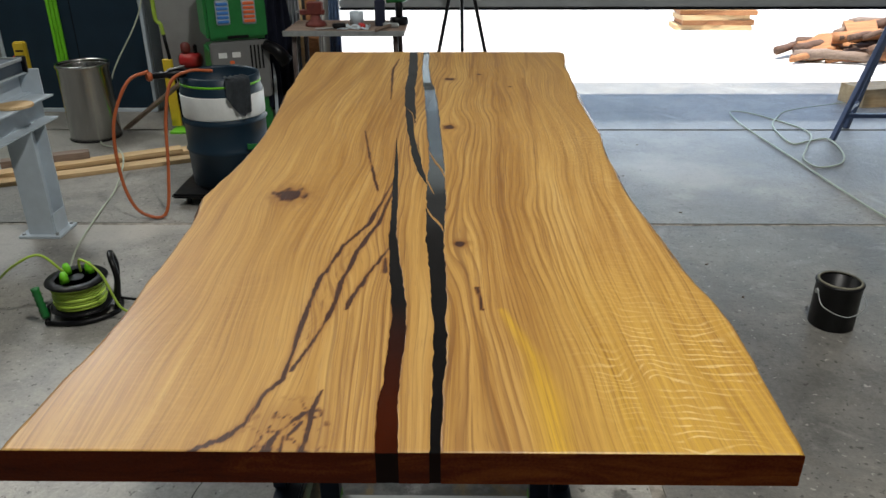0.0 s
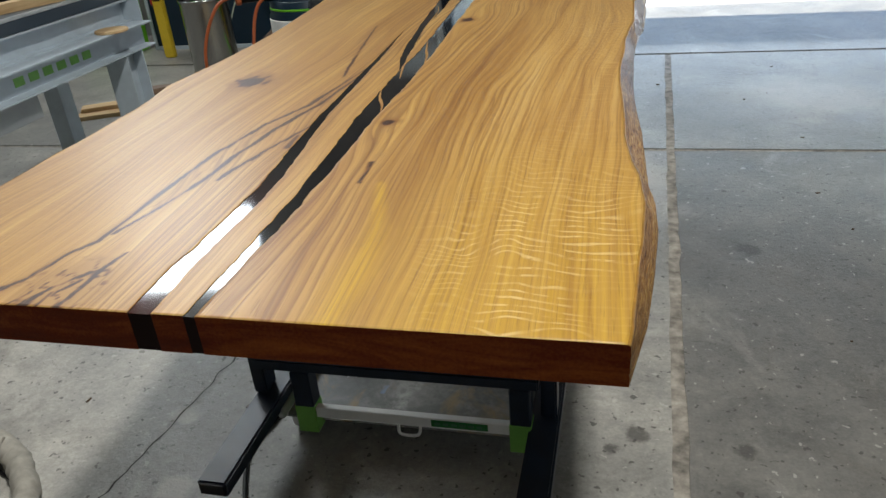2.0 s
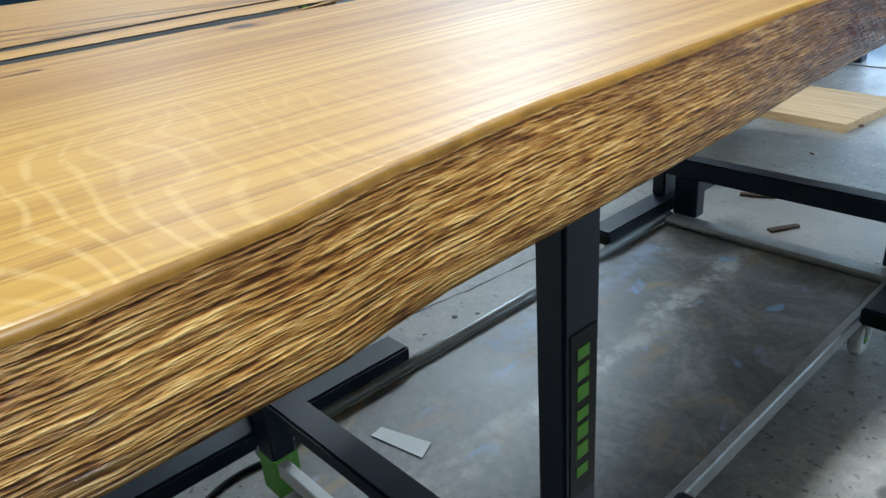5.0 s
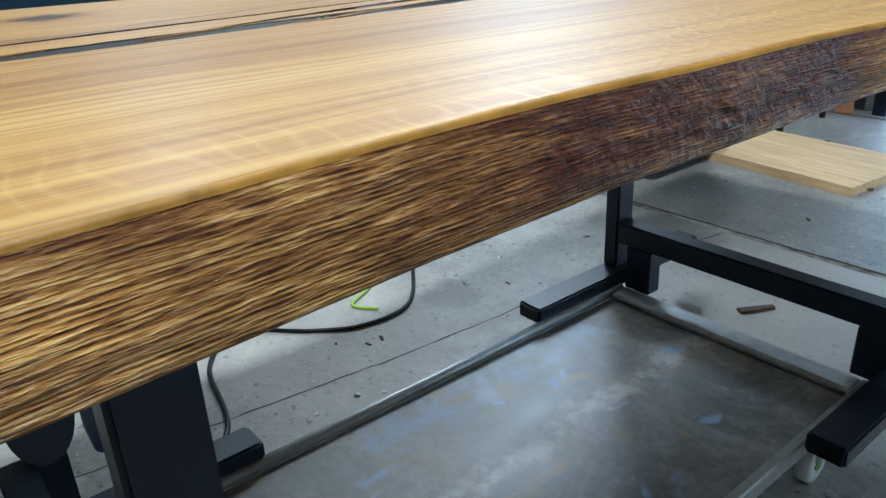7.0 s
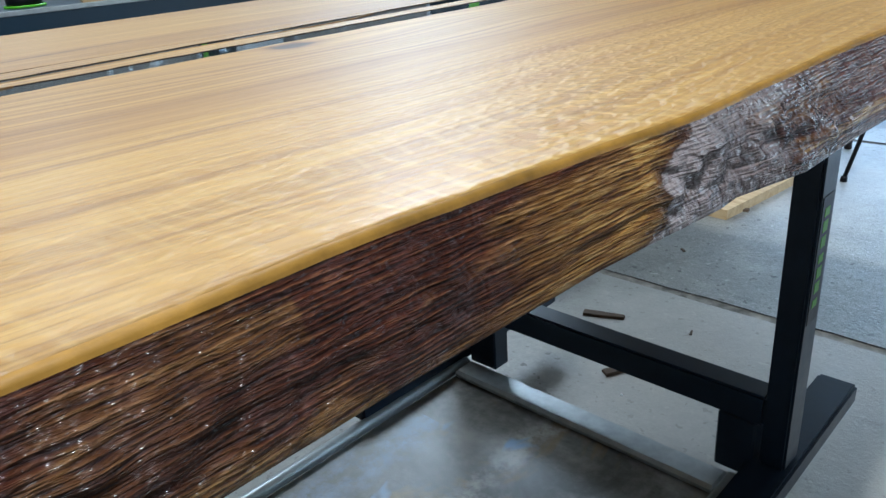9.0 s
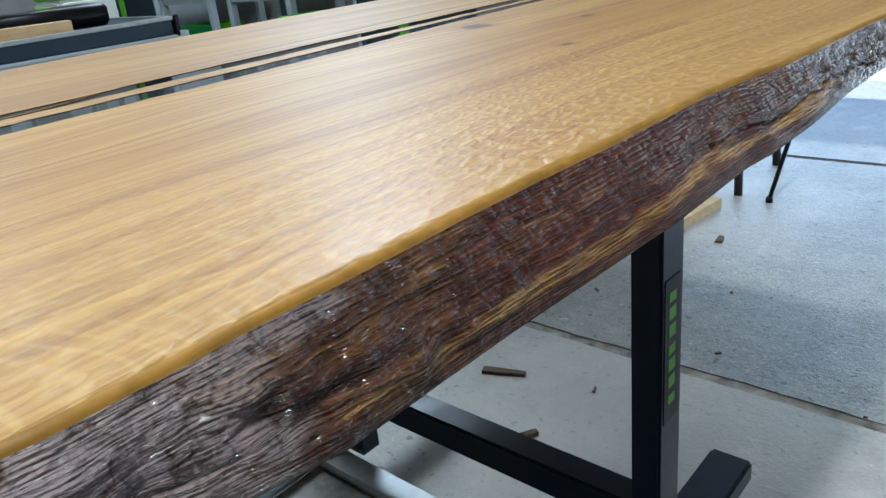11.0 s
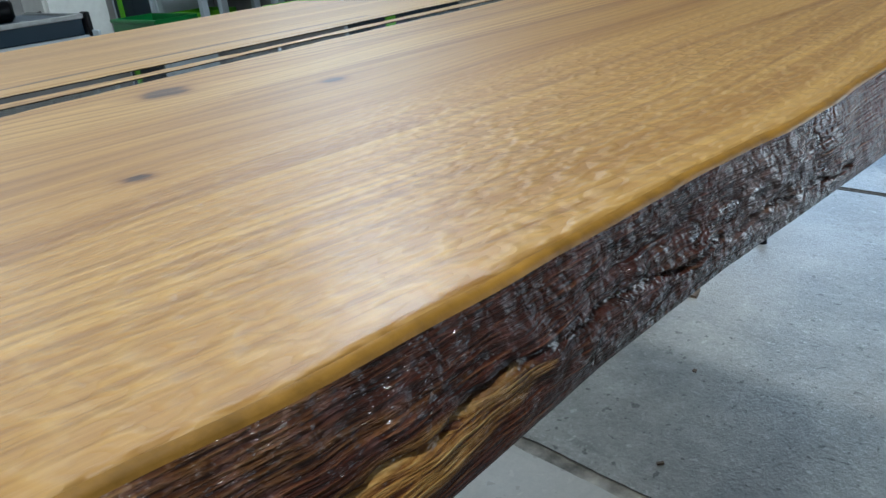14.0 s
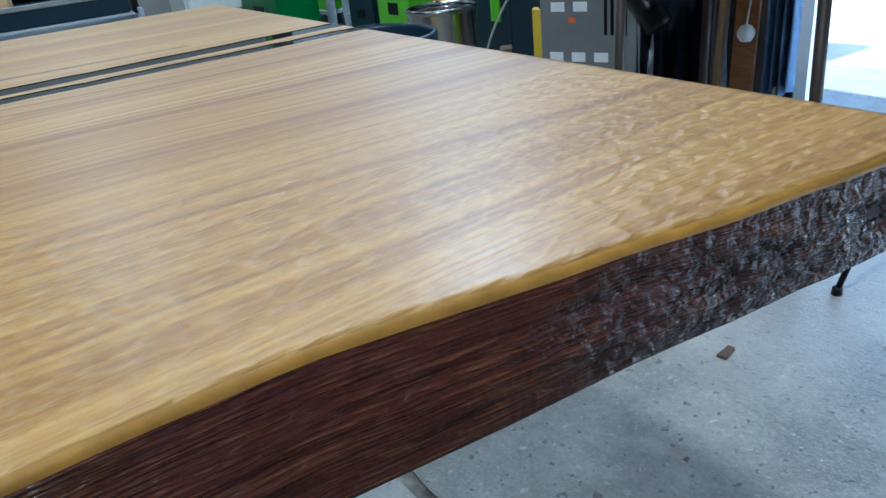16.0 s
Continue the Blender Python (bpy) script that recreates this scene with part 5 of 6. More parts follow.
spray_gun()
hose = tube([(-1.46, 3.13, 0.74), (-1.54, 3.04, 0.7), (-1.62, 2.98, 0.5), (-1.62, 2.95, 0.24), (-1.56, 2.92, 0.07), (-1.46, 2.92, 0.012), (-1.4, 2.94, 0.05), (-1.385, 3.0, 0.25), (-1.38, 3.06, 0.5), (-1.35, 3.12, 0.68), (-1.26, 3.16, 0.735), (-1.16, 3.24, 0.72)], 0.0085, 10, 10)
tagged(mesh_ob("air_hose", hose, ORANGE, None, True), "orange rubber air hose looping from the drum to the floor", "hose")

# pale planks and boards on the floor
for k, (ax, ay, bx, by, w, z, mat) in enumerate(((-2.95, 3.28, -1.52, 3.98, 0.1, 0.0, SAWN), (-2.9, 3.46, -1.6, 4.16, 0.12, 0.0, SAWN), (-2.86, 3.42, -1.7, 4.06, 0.1, 0.026, SAWN))):
    d = math.hypot(bx - ax, by - ay)
    board_thing("plank", d, w, 0.025, pose((ax + bx) / 2, (ay + by) / 2, z, 0, 0, math.degrees(math.atan2(by - ay, bx - ax))), mat, "long pale sawn plank lying on the concrete floor", "plank", "planks on the floor", 40 + k, 0.004)
board_thing("bark_offcut", 0.5, 0.1, 0.04, pose(-2.45, 3.75, 0.0515, 0, 0, 25), GREYWOOD, "brown barky offcut lying on the planks", "offcut", "", 50, 0.03)
board_thing("pine_board", 0.72, 0.5, 0.035, pose(-0.62, 3.74, 0.0, 0, 0, -6), SAWN, "wide pale pine board lying on the floor", "board", "", 51, 0.008)
lean_a, lean_b = Vector((-2.3, 4.62, 0.02)), Vector((-1.72, 4.3, 0.43))
tagged(mesh_ob("leaning_batten", beam(lean_a, lean_b, 0.05, 0.02), GREYWOOD), "brown timber batten propped between floor and hand truck", "batten")


def hand_truck():
    ob = empty("hand_truck", (-1.93, 4.66, 0), 0, "yellow and black hand truck with a lime handle", "hand truck")
    part("frame", box(-0.035, 0.035, -0.015, 0.015, 0.03, 0.52, 0.006), YELLOW, ob)
    part("post", tube([(0.06, 0.0, 0.04), (0.03, 0.0, 0.4), (0.0, 0.0, 0.7)], 0.012, 4, 10), BLACK, ob, "", True)
    part("handle", tube([(0.0, 0, 0.69), (-0.01, 0, 0.76), (-0.04, 0.0, 0.8), (-0.04, 0, 0.98)], 0.014, 5, 10), LIME, ob, "lime green handle", True)
    part("toe_plate", box(-0.02, 0.2, -0.12, 0.03, 0.0, 0.02, 0.004), GREEN, ob)
    part("wheel", lathe([(0.0, -0.02), (0.06, -0.02), (0.07, 0), (0.06, 0.02), (0.0, 0.02)], 24, m=Matrix.Translation((0.11, 0.04, 0.07)) @ pose(0, 0, 0, 0, 90, 0)), BLACK, ob, "", True)
    return ob


hand_truck()


def compressor():
    ob = empty("small_compressor", (-1.78, 4.72, 0), 0, "small red workshop compressor with black fittings on a stand", "compressor")
    part("stand", box(-0.09, 0.09, -0.09, 0.09, 0.0, 0.43, 0.006), BLACK, ob)
    part("tank", lathe([(0.0, -0.08), (0.04, -0.076), (0.053, -0.06), (0.055, 0.0), (0.053, 0.06), (0.04, 0.076), (0.0, 0.08)], 28, m=Matrix.Translation((0, 0, 0.5)) @ pose(0, 0, 0, 0, 90, 0)), RED, ob, "red tank", True)
    part("motor", lathe([(0.0, 0.555), (0.03, 0.555), (0.034, 0.57), (0.034, 0.61), (0.02, 0.625), (0.0, 0.625)], 20, m=pose(-0.03, 0, 0)), OLDRED, ob, "", True)
    part("knob", lathe([(0.0, 0.565), (0.014, 0.565), (0.014, 0.62), (0.0, 0.63)], 12, m=pose(0.04, 0, -0.015)), BLACK, ob)
    return ob


compressor()


def cable_reel():
    ob = empty("cable_reel", (-1.4, 1.93, 0), 24, "black cable reel wound with lime green power cable", "cable reel")
    side_ring = [(0.03, 0.0), (0.115, 0.0), (0.12, 0.006), (0.115, 0.012), (0.03, 0.012)]
    for z in (0.035, 0.148):
        part("flange", lathe(side_ring, 36, m=pose(0, 0, z)), BLACK, ob, "", True)
    for k in range(7):
        part("cable_turn", tube([(r * math.cos(a), r * math.sin(a), 0.056 + 0.0135 * k + 0.002 * math.sin(3 * a)) for a in (2 * math.pi * i / 14 for i in range(15)) for r in (0.092 + 0.004 * (k % 2),)], 0.0068, 3, 8), LIME, ob, "", True)
    part("core", lathe([(0.0, 0.03), (0.08, 0.03), (0.08, 0.16), (0.0, 0.16)], 28), BLACK, ob)
    for k, a in enumerate((0.4, 2.2, 3.9)):
        part("plug", lathe([(0.0, 0.16), (0.018, 0.16), (0.016, 0.19), (0.01, 0.205), (0.0, 0.205)], 14, m=pose(0.055 * math.cos(a), 0.055 * math.sin(a), 0)), GREEN, ob, "green plug", True)
    part("stand", tube([(-0.13, -0.07, 0.012), (-0.13, 0.08, 0.012), (0.0, 0.13, 0.012), (0.13, 0.08, 0.012), (0.13, -0.07, 0.012), (0.0, -0.12, 0.012), (-0.13, -0.07, 0.012)], 0.011, 6, 10), BLACK, ob, "", True)
    part("striped_grip", lathe([(0.0, 0.03)] + [(0.014 + 0.003 * (k % 2), 0.03 + 0.012 * k) for k in range(12)] + [(0.0, 0.165)], 14, m=pose(-0.13, -0.05, 0, 0, -6, 0)), DARKGREEN, ob, "ribbed dark green grip", True)
    part("grip_frame", tube([(0.13, -0.06, 0.015), (0.15, -0.06, 0.15), (0.14, -0.02, 0.22), (0.14, 0.05, 0.22), (0.15, 0.08, 0.14), (0.13, 0.07, 0.015)], 0.012, 6, 10), BLACK, ob, "", True)
    return ob


cable_reel()


def cable(name, pts, r, mat, label, n=10):
    return tagged(mesh_ob(name, tube(pts, r, n, 8), mat, None, True), label, "cable")


cable("power_cable", [(-1.43, 1.9, 0.2), (-1.5, 1.88, 0.28), (-1.6, 1.86, 0.24), (-1.75, 1.95, 0.12), (-1.9, 2.15, 0.01), (-2.1, 2.35, 0.006), (-2.5, 2.6, 0.006)], 0.005, LIME, "lime green power cable trailing from the reel")
cable("power_cable", [(-1.36, 1.9, 0.2), (-1.33, 1.86, 0.27), (-1.25, 1.84, 0.22), (-1.2, 1.86, 0.05), (-1.1, 1.92, 0.006), (-0.98, 1.84, 0.006), (-0.9, 1.72, 0.006), (-0.85, 1.64, 0.006), (-0.78, 1.68, 0.006)], 0.005, LIME, "lime green power cable curling on the floor")
cable("black_cable", [(-1.28, 2.0, 0.03), (-1.05, 1.98, 0.006), (-0.88, 1.88, 0.006), (-0.74, 1.75, 0.006), (-0.73, 1.6, 0.006), (-0.8, 1.48, 0.006), (-0.93, 1.33, 0.006), (-0.82, 1.2, 0.006), (-0.56, 1.13, 0.006), (-0.4, 0.98, 0.006), (-0.345, 0.85, 0.006), (-0.36, 0.68, 0.006), (-0.26, 0.45, 0.006), (-0.15, 0.2, 0.006), (-0.1, -0.3, 0.006)], 0.006, BLACK, "black rubber cable winding over the floor under the slab")
cable("white_cable", [(-2.1, 5.14, 1.9), (-2.12, 5.08, 1.4), (-2.16, 4.9, 0.85), (-2.38, 4.75, 0.4), (-2.44, 4.6, 0.05), (-2.35, 4.3, 0.006), (-2.1, 4.0, 0.06), (-1.95, 3.72, 0.06), (-1.86, 3.35, 0.006), (-1.8, 3.0, 0.006), (-1.7, 2.5, 0.006), (-1.55, 2.1, 0.006), (-1.45, 2.0, 0.03)], 0.0055, HOSEGREY, "pale cable hanging by the cabinet and running over planks")
cable("ground_hose", [(3.4, 5.5, 0.0), (2.85, 5.25, 0.0), (2.64, 5.0, 0.008), (2.5, 4.72, 0.008), (2.46, 4.3, 0.008), (2.6, 4.35, 0.008), (2.76, 4.4, 0.008), (2.72, 4.1, 0.008), (2.6, 3.86, 0.008), (2.42, 3.78, 0.008), (2.4, 3.95, 0.008), (2.5, 4.15, 0.018)], 0.006, HOSEGREY, "pale air hose lying in loops on the floor", 12)
cable("ground_hose", [(2.5, 4.15, 0.008), (2.7, 4.6, 0.008), (2.5, 5.1, 0.004), (2.35, 5.2, 0.0), (2.29, 4.9, 0.008), (2.3, 4.5, 0.008), (2.34, 3.9, 0.008), (2.37, 3.4, 0.008), (2.42, 2.9, 0.008), (2.6, 2.3, 0.008)], 0.006, HOSEGREY, "pale air hose lying in loops on the floor", 12)


def suction_hose(pts):
    """A wrinkled cloth-sleeved suction hose with a black cable beside it."""
    bm = bmesh.new()
    line = spline(pts, 26)
    rings = []
    side_v = None
    for i, q in enumerate(line):
        d = (line[min(i + 1, len(line) - 1)] - line[max(i - 1, 0)]).normalized()
        side_v = side_v or d.orthogonal().normalized()
        side_v = (side_v - d * side_v.dot(d)).normalized()
        up = d.cross(side_v)
        ring = []
        for k in range(18):
            a = 2 * math.pi * k / 18
            r = 0.031 + 0.0045 * (0.4 + noise.noise((i * 0.13, 7.0, 1.0))) * math.sin(i * 0.9 + 4 * noise.noise((i * 0.09, 2.0, math.sin(a)))) + 0.006 * noise.noise((i * 0.22, math.cos(a) * 2, math.sin(a) * 2))
            ring.append(bm.verts.new(q + (side_v * math.cos(a) + up * math.sin(a)) * r))
        rings.append(ring)
    for a, b in zip(rings, rings[1:]):
        for k in range(18):
            bm.faces.new((a[k], a[(k + 1) % 18], b[(k + 1) % 18], b[k])).smooth = True
    bm.faces.new(rings[0][::-1])
    bm.faces.new(rings[-1])
    return bm


SLEEVE = plain("grey_hose_sleeve", (0.3, 0.28, 0.24), 0.9, 0, 0.35, 30, 0.6)
hose_ob = empty("suction_hose", (0, 0, 0), 0, "wrinkled grey cloth-sleeved suction hose curled on the floor", "hose")
part("sleeve", suction_hose([(-2.6, 0.5, 0.037), (-2.1, 0.62, 0.037), (-1.63, 0.69, 0.037), (-1.36, 0.7, 0.037), (-1.05, 0.6, 0.037), (-0.88, 0.5, 0.037), (-0.77, 0.36, 0.037), (-0.74, 0.2, 0.037), (-0.8, -0.1, 0.037), (-1.0, -0.5, 0.037)]), SLEEVE, hose_ob)
part("cable", tube([(-1.05, 0.55, 0.006), (-0.83, 0.46, 0.006), (-0.72, 0.34, 0.006), (-0.692, 0.2, 0.006), (-0.75, -0.1, 0.006), (-0.95, -0.5, 0.006)], 0.005, 10, 8), BLACK, hose_ob)
part("inner_loop", suction_hose([(-0.99, 0.575, 0.04), (-1.1, 0.53, 0.037), (-1.2, 0.42, 0.037), (-1.4, 0.3, 0.037), (-1.8, 0.25, 0.037)]), SLEEVE, hose_ob)


def i_beam(length, h, w, t=0.008):
    """One rolled section along y."""
    a, b = w / 2, t / 2
    outline = [(-a, 0), (a, 0), (a, t), (b, t), (b, h - t), (a, h - t), (a, h), (-a, h), (-a, h - t), (-b, h - t), (-b, t), (-a, t)]
    bm = bmesh.new()
    ends = [[bm.verts.new((x, y, z)) for x, z in outline] for y in (-length / 2, length / 2)]
    bm.faces.new(ends[0])
    bm.faces.new(ends[1][::-1])
    for i in range(12):
        j = (i + 1) % 12
        bm.faces.new((ends[0][j], ends[0][i], ends[1][i], ends[1][j]))
    bmesh.ops.recalc_face_normals(bm, faces=bm.faces)
    return bm


def beam_stand():
    ob = empty("steel_beam_stand", (-1.95, 2.75, 0), 0, "light grey welded steel beam stand with bolted base plate", "machine stand")
    part("base_plate", box(-0.11, 0.1, -0.09, 0.1, 0.0, 0.014, 0.002), GREYPAINT, ob)
    leg = part("leg", bmesh.new(), GREYPAINT, ob)
    bm = i_beam(0.53, 0.14, 0.13)
    bmesh.ops.transform(bm, matrix=Matrix.Translation((0.0, -0.07, 0.014 + 0.265)) @ pose(0, 0, 0, 90, 0, 0) @ Matrix.Translation((0, 0, -0.07)), verts=bm.verts)
    bmesh.ops.translate(bm, vec=(0, 0.075, 0), verts=bm.verts)
    bm.to_mesh(leg.data)
    bm.free()
    for x, y in ((-0.09, -0.07), (0.08, -0.07), (-0.09, 0.08), (0.08, 0.08)):
        part("bolt", lathe([(0.0, 0.014), (0.01, 0.014), (0.01, 0.024), (0.0, 0.026)], 6, m=pose(x, y, 0)), RAIL, ob)
    part("gusset", box(0.066, 0.072, -0.06, 0.06, 0.0145, 0.12, 0.0), GREYPAINT, ob)
    bm = i_beam(2.3, 0.12, 0.14)
    bmesh.ops.translate(bm, vec=(0, -0.95, 0.545), verts=bm.verts)
    lower = part("lower_beam", bm, GREYPAINT, ob)
    for k in range(6):
        part("mark", box(0.0045, 0.006, -0.75 + 0.09 * k, -0.69 + 0.09 * k, 0.585, 0.622, 0.0), GREEN_TAPE, lower, "faded green mark")
    part("hanging_plate", box(-0.01, 0.01, -1.05, -0.65, 0.43, 0.544, 0.003), DOORMETAL, ob)
    bm = i_beam(2.3, 0.11, 0.1)
    bmesh.ops.translate(bm, vec=(-0.09, -0.95, 0.665), verts=bm.verts)
    part("upper_beam", bm, GREYPAINT, ob)
    part("end_plate", box(-0.15, 0.02, 0.202, 0.21, 0.64, 0.79, 0.002), GREYPAINT, ob)
    panel = part("panel", box(-0.62, -0.045, -2.1, 0.185, 0.776, 0.838, 0.004), NAVY, ob, "dark navy table panel")
    part("edge_strip", box(-0.05, -0.04, -2.1, 0.19, 0.83, 0.846, 0.002), RAIL, panel, "bright aluminium edge strip")
    part("end_strip", box(-0.62, -0.051, 0.1855, 0.192, 0.83, 0.846, 0.002), RAIL, panel, "bright aluminium edge strip")
    part("end_cap", box(-0.08, -0.03, 0.1925, 0.21, 0.77, 0.85, 0.004), BLACK, panel, "black end cap")
    part("far_leg", box(-0.6, -0.5, -2.05, -1.95, 0.0, 0.775, 0.004), GREYPAINT, ob)
    part("far_leg", box(-0.6, -0.5, 0.05, 0.15, 0.0, 0.775, 0.004), GREYPAINT, ob)
    return ob


beam_stand()
disc = mesh_ob("wood_disc", lathe([(0.0, 0.0), (0.075, 0.0), (0.08, 0.003), (0.078, 0.013), (0.012, 0.014), (0.0, 0.014)], 30), SAWN, None, False)
disc.matrix_world = pose(-1.925, 2.68, 0.665)
tagged(disc, "round slice of pale wood lying on the steel beam", "wood slice")


def tool_cart():
    ob = empty("tool_cart", (-1.335, 4.4, 0), 24, "tall green workshop dust extractor with a grey front panel", "dust extractor")
    part("body", box(-0.19, 0.19, 0.0, 0.36, 0.06, 0.64, 0.015, seg=2), DARKGREEN, ob)
    part("front_panel", box(-0.19, 0.2, -0.03, -0.0005, 0.3, 0.69, 0.01, seg=2), GREYDARK, ob, "mid grey control panel")
    part("head", box(-0.2, 0.2, -0.04, 0.36, 0.7, 1.05, 0.02, seg=2), DARKGREEN, ob)
    part("handle_slot", box(-0.07, 0.07, -0.044, -0.0405, 0.71, 0.73, 0.001), BLACK, ob)
    for x, mat, word in ((-0.13, BLUEPAD, "blue ribbed pad"), (0.04, ORANGEPAD, "orange ribbed pad")):
        pad = part("pad", box(x, x + 0.09, -0.055, -0.0405, 0.8, 0.96, 0.008, seg=2), GREYPAINT, ob, word)
        for k in range(5):
            part("rib", box(x + 0.008, x + 0.082, -0.064, -0.0555, 0.812 + 0.028 * k, 0.832 + 0.028 * k, 0.004), mat, pad)
    for x, z in ((-0.14, 0.585), (-0.05, 0.585), (-0.15, 0.4), (-0.06, 0.4), (0.03, 0.4)):
        part("sticker", box(x, x + 0.055, -0.0325, -0.031, z, z + 0.035, 0.0), WHITE, ob, "white sticker")
    part("orange_sticker", box(-0.07, -0.04, -0.0325, -0.031, 0.545, 0.565, 0.0), ORANGEPAD, ob, "small orange sticker")
    for k in range(4):
        part("vent_rib", box(0.07 + 0.025 * k, 0.082 + 0.025 * k, -0.034, -0.0305, 0.5, 0.66, 0.001), BLACK, ob)
    for x in (-0.16, 0.16):
        for y in (0.05, 0.3):
            part("wheel", lathe([(0.0, -0.02), (0.03, -0.02), (0.032, 0), (0.03, 0.02), (0.0, 0.02)], 18, m=Matrix.Translation((x, y, 0.032)) @ pose(0, 0, 0, 0, 90, 0)), BLACK, ob, "", True)
    part("hose_stub", tube([(0.17, -0.04, 0.66), (0.24, -0.09, 0.62), (0.3, -0.1, 0.54)], 0.035, 5, 14, taper=0.05), BLACK, ob, "black hose stub", True)
    return ob


GREYDARK = plain("mid_grey_plastic", (0.16, 0.165, 0.165), 0.5, 0, 0.15, 20)
BLUEPAD = plain("blue_plastic", (0.05, 0.2, 0.55), 0.45, 0, 0.12, 20)
ORANGEPAD = plain("orange_plastic", (0.7, 0.14, 0.04), 0.45, 0, 0.12, 20)
DENIM = plain("navy_fabric", (0.012, 0.016, 0.035), 0.95, 0, 0.35, 40, 0.5)
tool_cart()


def hanging(name, x, y, z0, z1, w, seed, mat, label, category, turn=0.0):
    """Cloth that hangs in folds from a hook."""
    bm = bmesh.new()
    n, k = 26, 22
    grid = []
    for j in range(k + 1):
        s = j / k
        row = []
        for i in range(n + 1):
            u = i / n - 0.5
            fold = 0.035 * math.sin(i * 0.85 + seed + s * 1.3) * (0.4 + s) + 0.015 * noise.noise((i * 0.3, j * 0.25, seed))
            span = u * w * (0.45 + 0.55 * min(1, s * 1.6))
            row.append(bm.verts.new((x + span * math.cos(turn) - fold * math.sin(turn), y + span * math.sin(turn) + fold * math.cos(turn), z1 + (z0 - z1) * s + 0.02 * math.sin(i * 0.5 + seed) * s)))
        grid.append(row)
    for r, q in zip(grid, grid[1:]):
        for i in range(n):
            bm.faces.new((r[i], r[i + 1], q[i + 1], q[i])).smooth = True
    bmesh.ops.solidify(bm, geom=bm.faces[:], thickness=0.006)
    return tagged(mesh_ob(name, bm, mat), label, category)


rack = empty("coat_rail", (-1.06, 4.72, 0), 0, "thin grey steel rail carrying hung work clothes", "rail")
for x in (-0.12, 0.34):
    part("upright", tube([(x, 0.05, 0.0), (x, 0.05, 1.3)], 0.012, 2, 10), RAIL, rack)
part("bar", tube([(-0.13, 0.05, 1.3), (0.35, 0.05, 1.3)], 0.012, 2, 10), RAIL, rack)
PALECLOTH = plain("pale_fabric", (0.5, 0.53, 0.58), 0.95, 0, 0.25, 30, 0.5)
BLUECLOTH = plain("light_blue_fabric", (0.24, 0.36, 0.55), 0.95, 0, 0.3, 30, 0.5)
hanging("jacket", -1.11, 4.55, 0.2, 1.3, 0.26, 0.3, DENIM, "dark navy work jacket hanging from the rail", "jacket", radians(42))
hanging("jacket", -1.0, 4.7, 0.24, 1.3, 0.1, 2.0, PALECLOTH, "pale grey work shirt hanging from the rail", "shirt")
hanging("jacket", -0.72, 4.68, 0.3, 1.3, 0.09, 3.1, BLUECLOTH, "light blue work shirt hanging from the rail", "shirt", radians(20))
for k, (x, y, lean_x, w, mat, words) in enumerate(((-0.95, 4.63, -0.01, 0.025, SAWN, "pale timber batten leaning against the wall"), (-1.13, 4.44, -0.02, 0.02, GREYPAINT, "pale steel length leaning against the wall"), (-0.87, 4.67, -0.03, 0.08, REDWOOD, "brown board leaning against the wall"))):
    tagged(mesh_ob("leaning_length", beam((x, y, 0.0), (x + lean_x, y + (0.3 if y < 4.5 else 0.12), 1.5), w, 0.02), mat), words, "batten", "lengths leaning on the wall")
cap = empty("round_float", (-0.81, 4.61, 0.505), 0, "white plastic float hanging from the rail on a thin cord", "float")
part("ball", lathe([(0.0, -0.03), (0.018, -0.025), (0.029, -0.008), (0.029, 0.008), (0.018, 0.025), (0.0, 0.03)], 20), WHITE, cap, "", True)
part("cord", tube([(0, 0, 0.029), (0, 0.08, 0.45), (0, 0.16, 0.8)], 0.003, 4, 6), WHITE, cap)


def bench():
    ob = empty("work_bench", (-0.56, 4.28, 0), 0, "small grey work bench with thin dark legs", "work bench")
    part("top", box(-0.39, 0.37, -0.22, 0.28, 0.775, 0.8, 0.004), GREYWOOD, ob)
    part("edge", box(-0.392, 0.372, -0.226, -0.2205, 0.77, 0.803, 0.001), RAIL, ob)
    for x, y in ((-0.33, -0.17), (0.31, -0.17), (-0.33, 0.23), (0.31, 0.23)):
        part("leg", tube([(x, y, 0.775), (x * 1.06, y * 1.05, 0.0)], 0.016, 2, 10), RUSTY, ob, "", True)
    return ob


RUSTY = plain("dark_brown_steel", (0.045, 0.03, 0.025), 0.55, 0.3, 0.4, 30)
bench()


def vise():
    ob = empty("bench_vise", (-0.78, 4.3, 0.8), 0, "worn dull red bench vise on the work bench", "vise")
    part("base", lathe([(0.0, 0.0), (0.07, 0.0), (0.065, 0.02), (0.035, 0.04), (0.03, 0.07), (0.0, 0.07)], 20), OLDRED, ob, "", True)
    part("jaw", box(-0.05, 0.05, -0.03, 0.03, 0.07, 0.15, 0.006), OLDRED, ob)
    part("slide", box(-0.1, 0.06, -0.02, 0.02, 0.07, 0.1, 0.004), OLDRED, ob)
    part("handle", tube([(-0.11, -0.06, 0.09), (-0.11, 0.06, 0.09)], 0.006, 2, 8), RAIL, ob)
    return ob


vise()


def small_tool(name, at, rz, pieces, label, category):
    ob = empty(name, at, rz, label, category)
    for pname, bm, mat in pieces:
        part(pname, bm, mat, ob, "", True)
    return ob


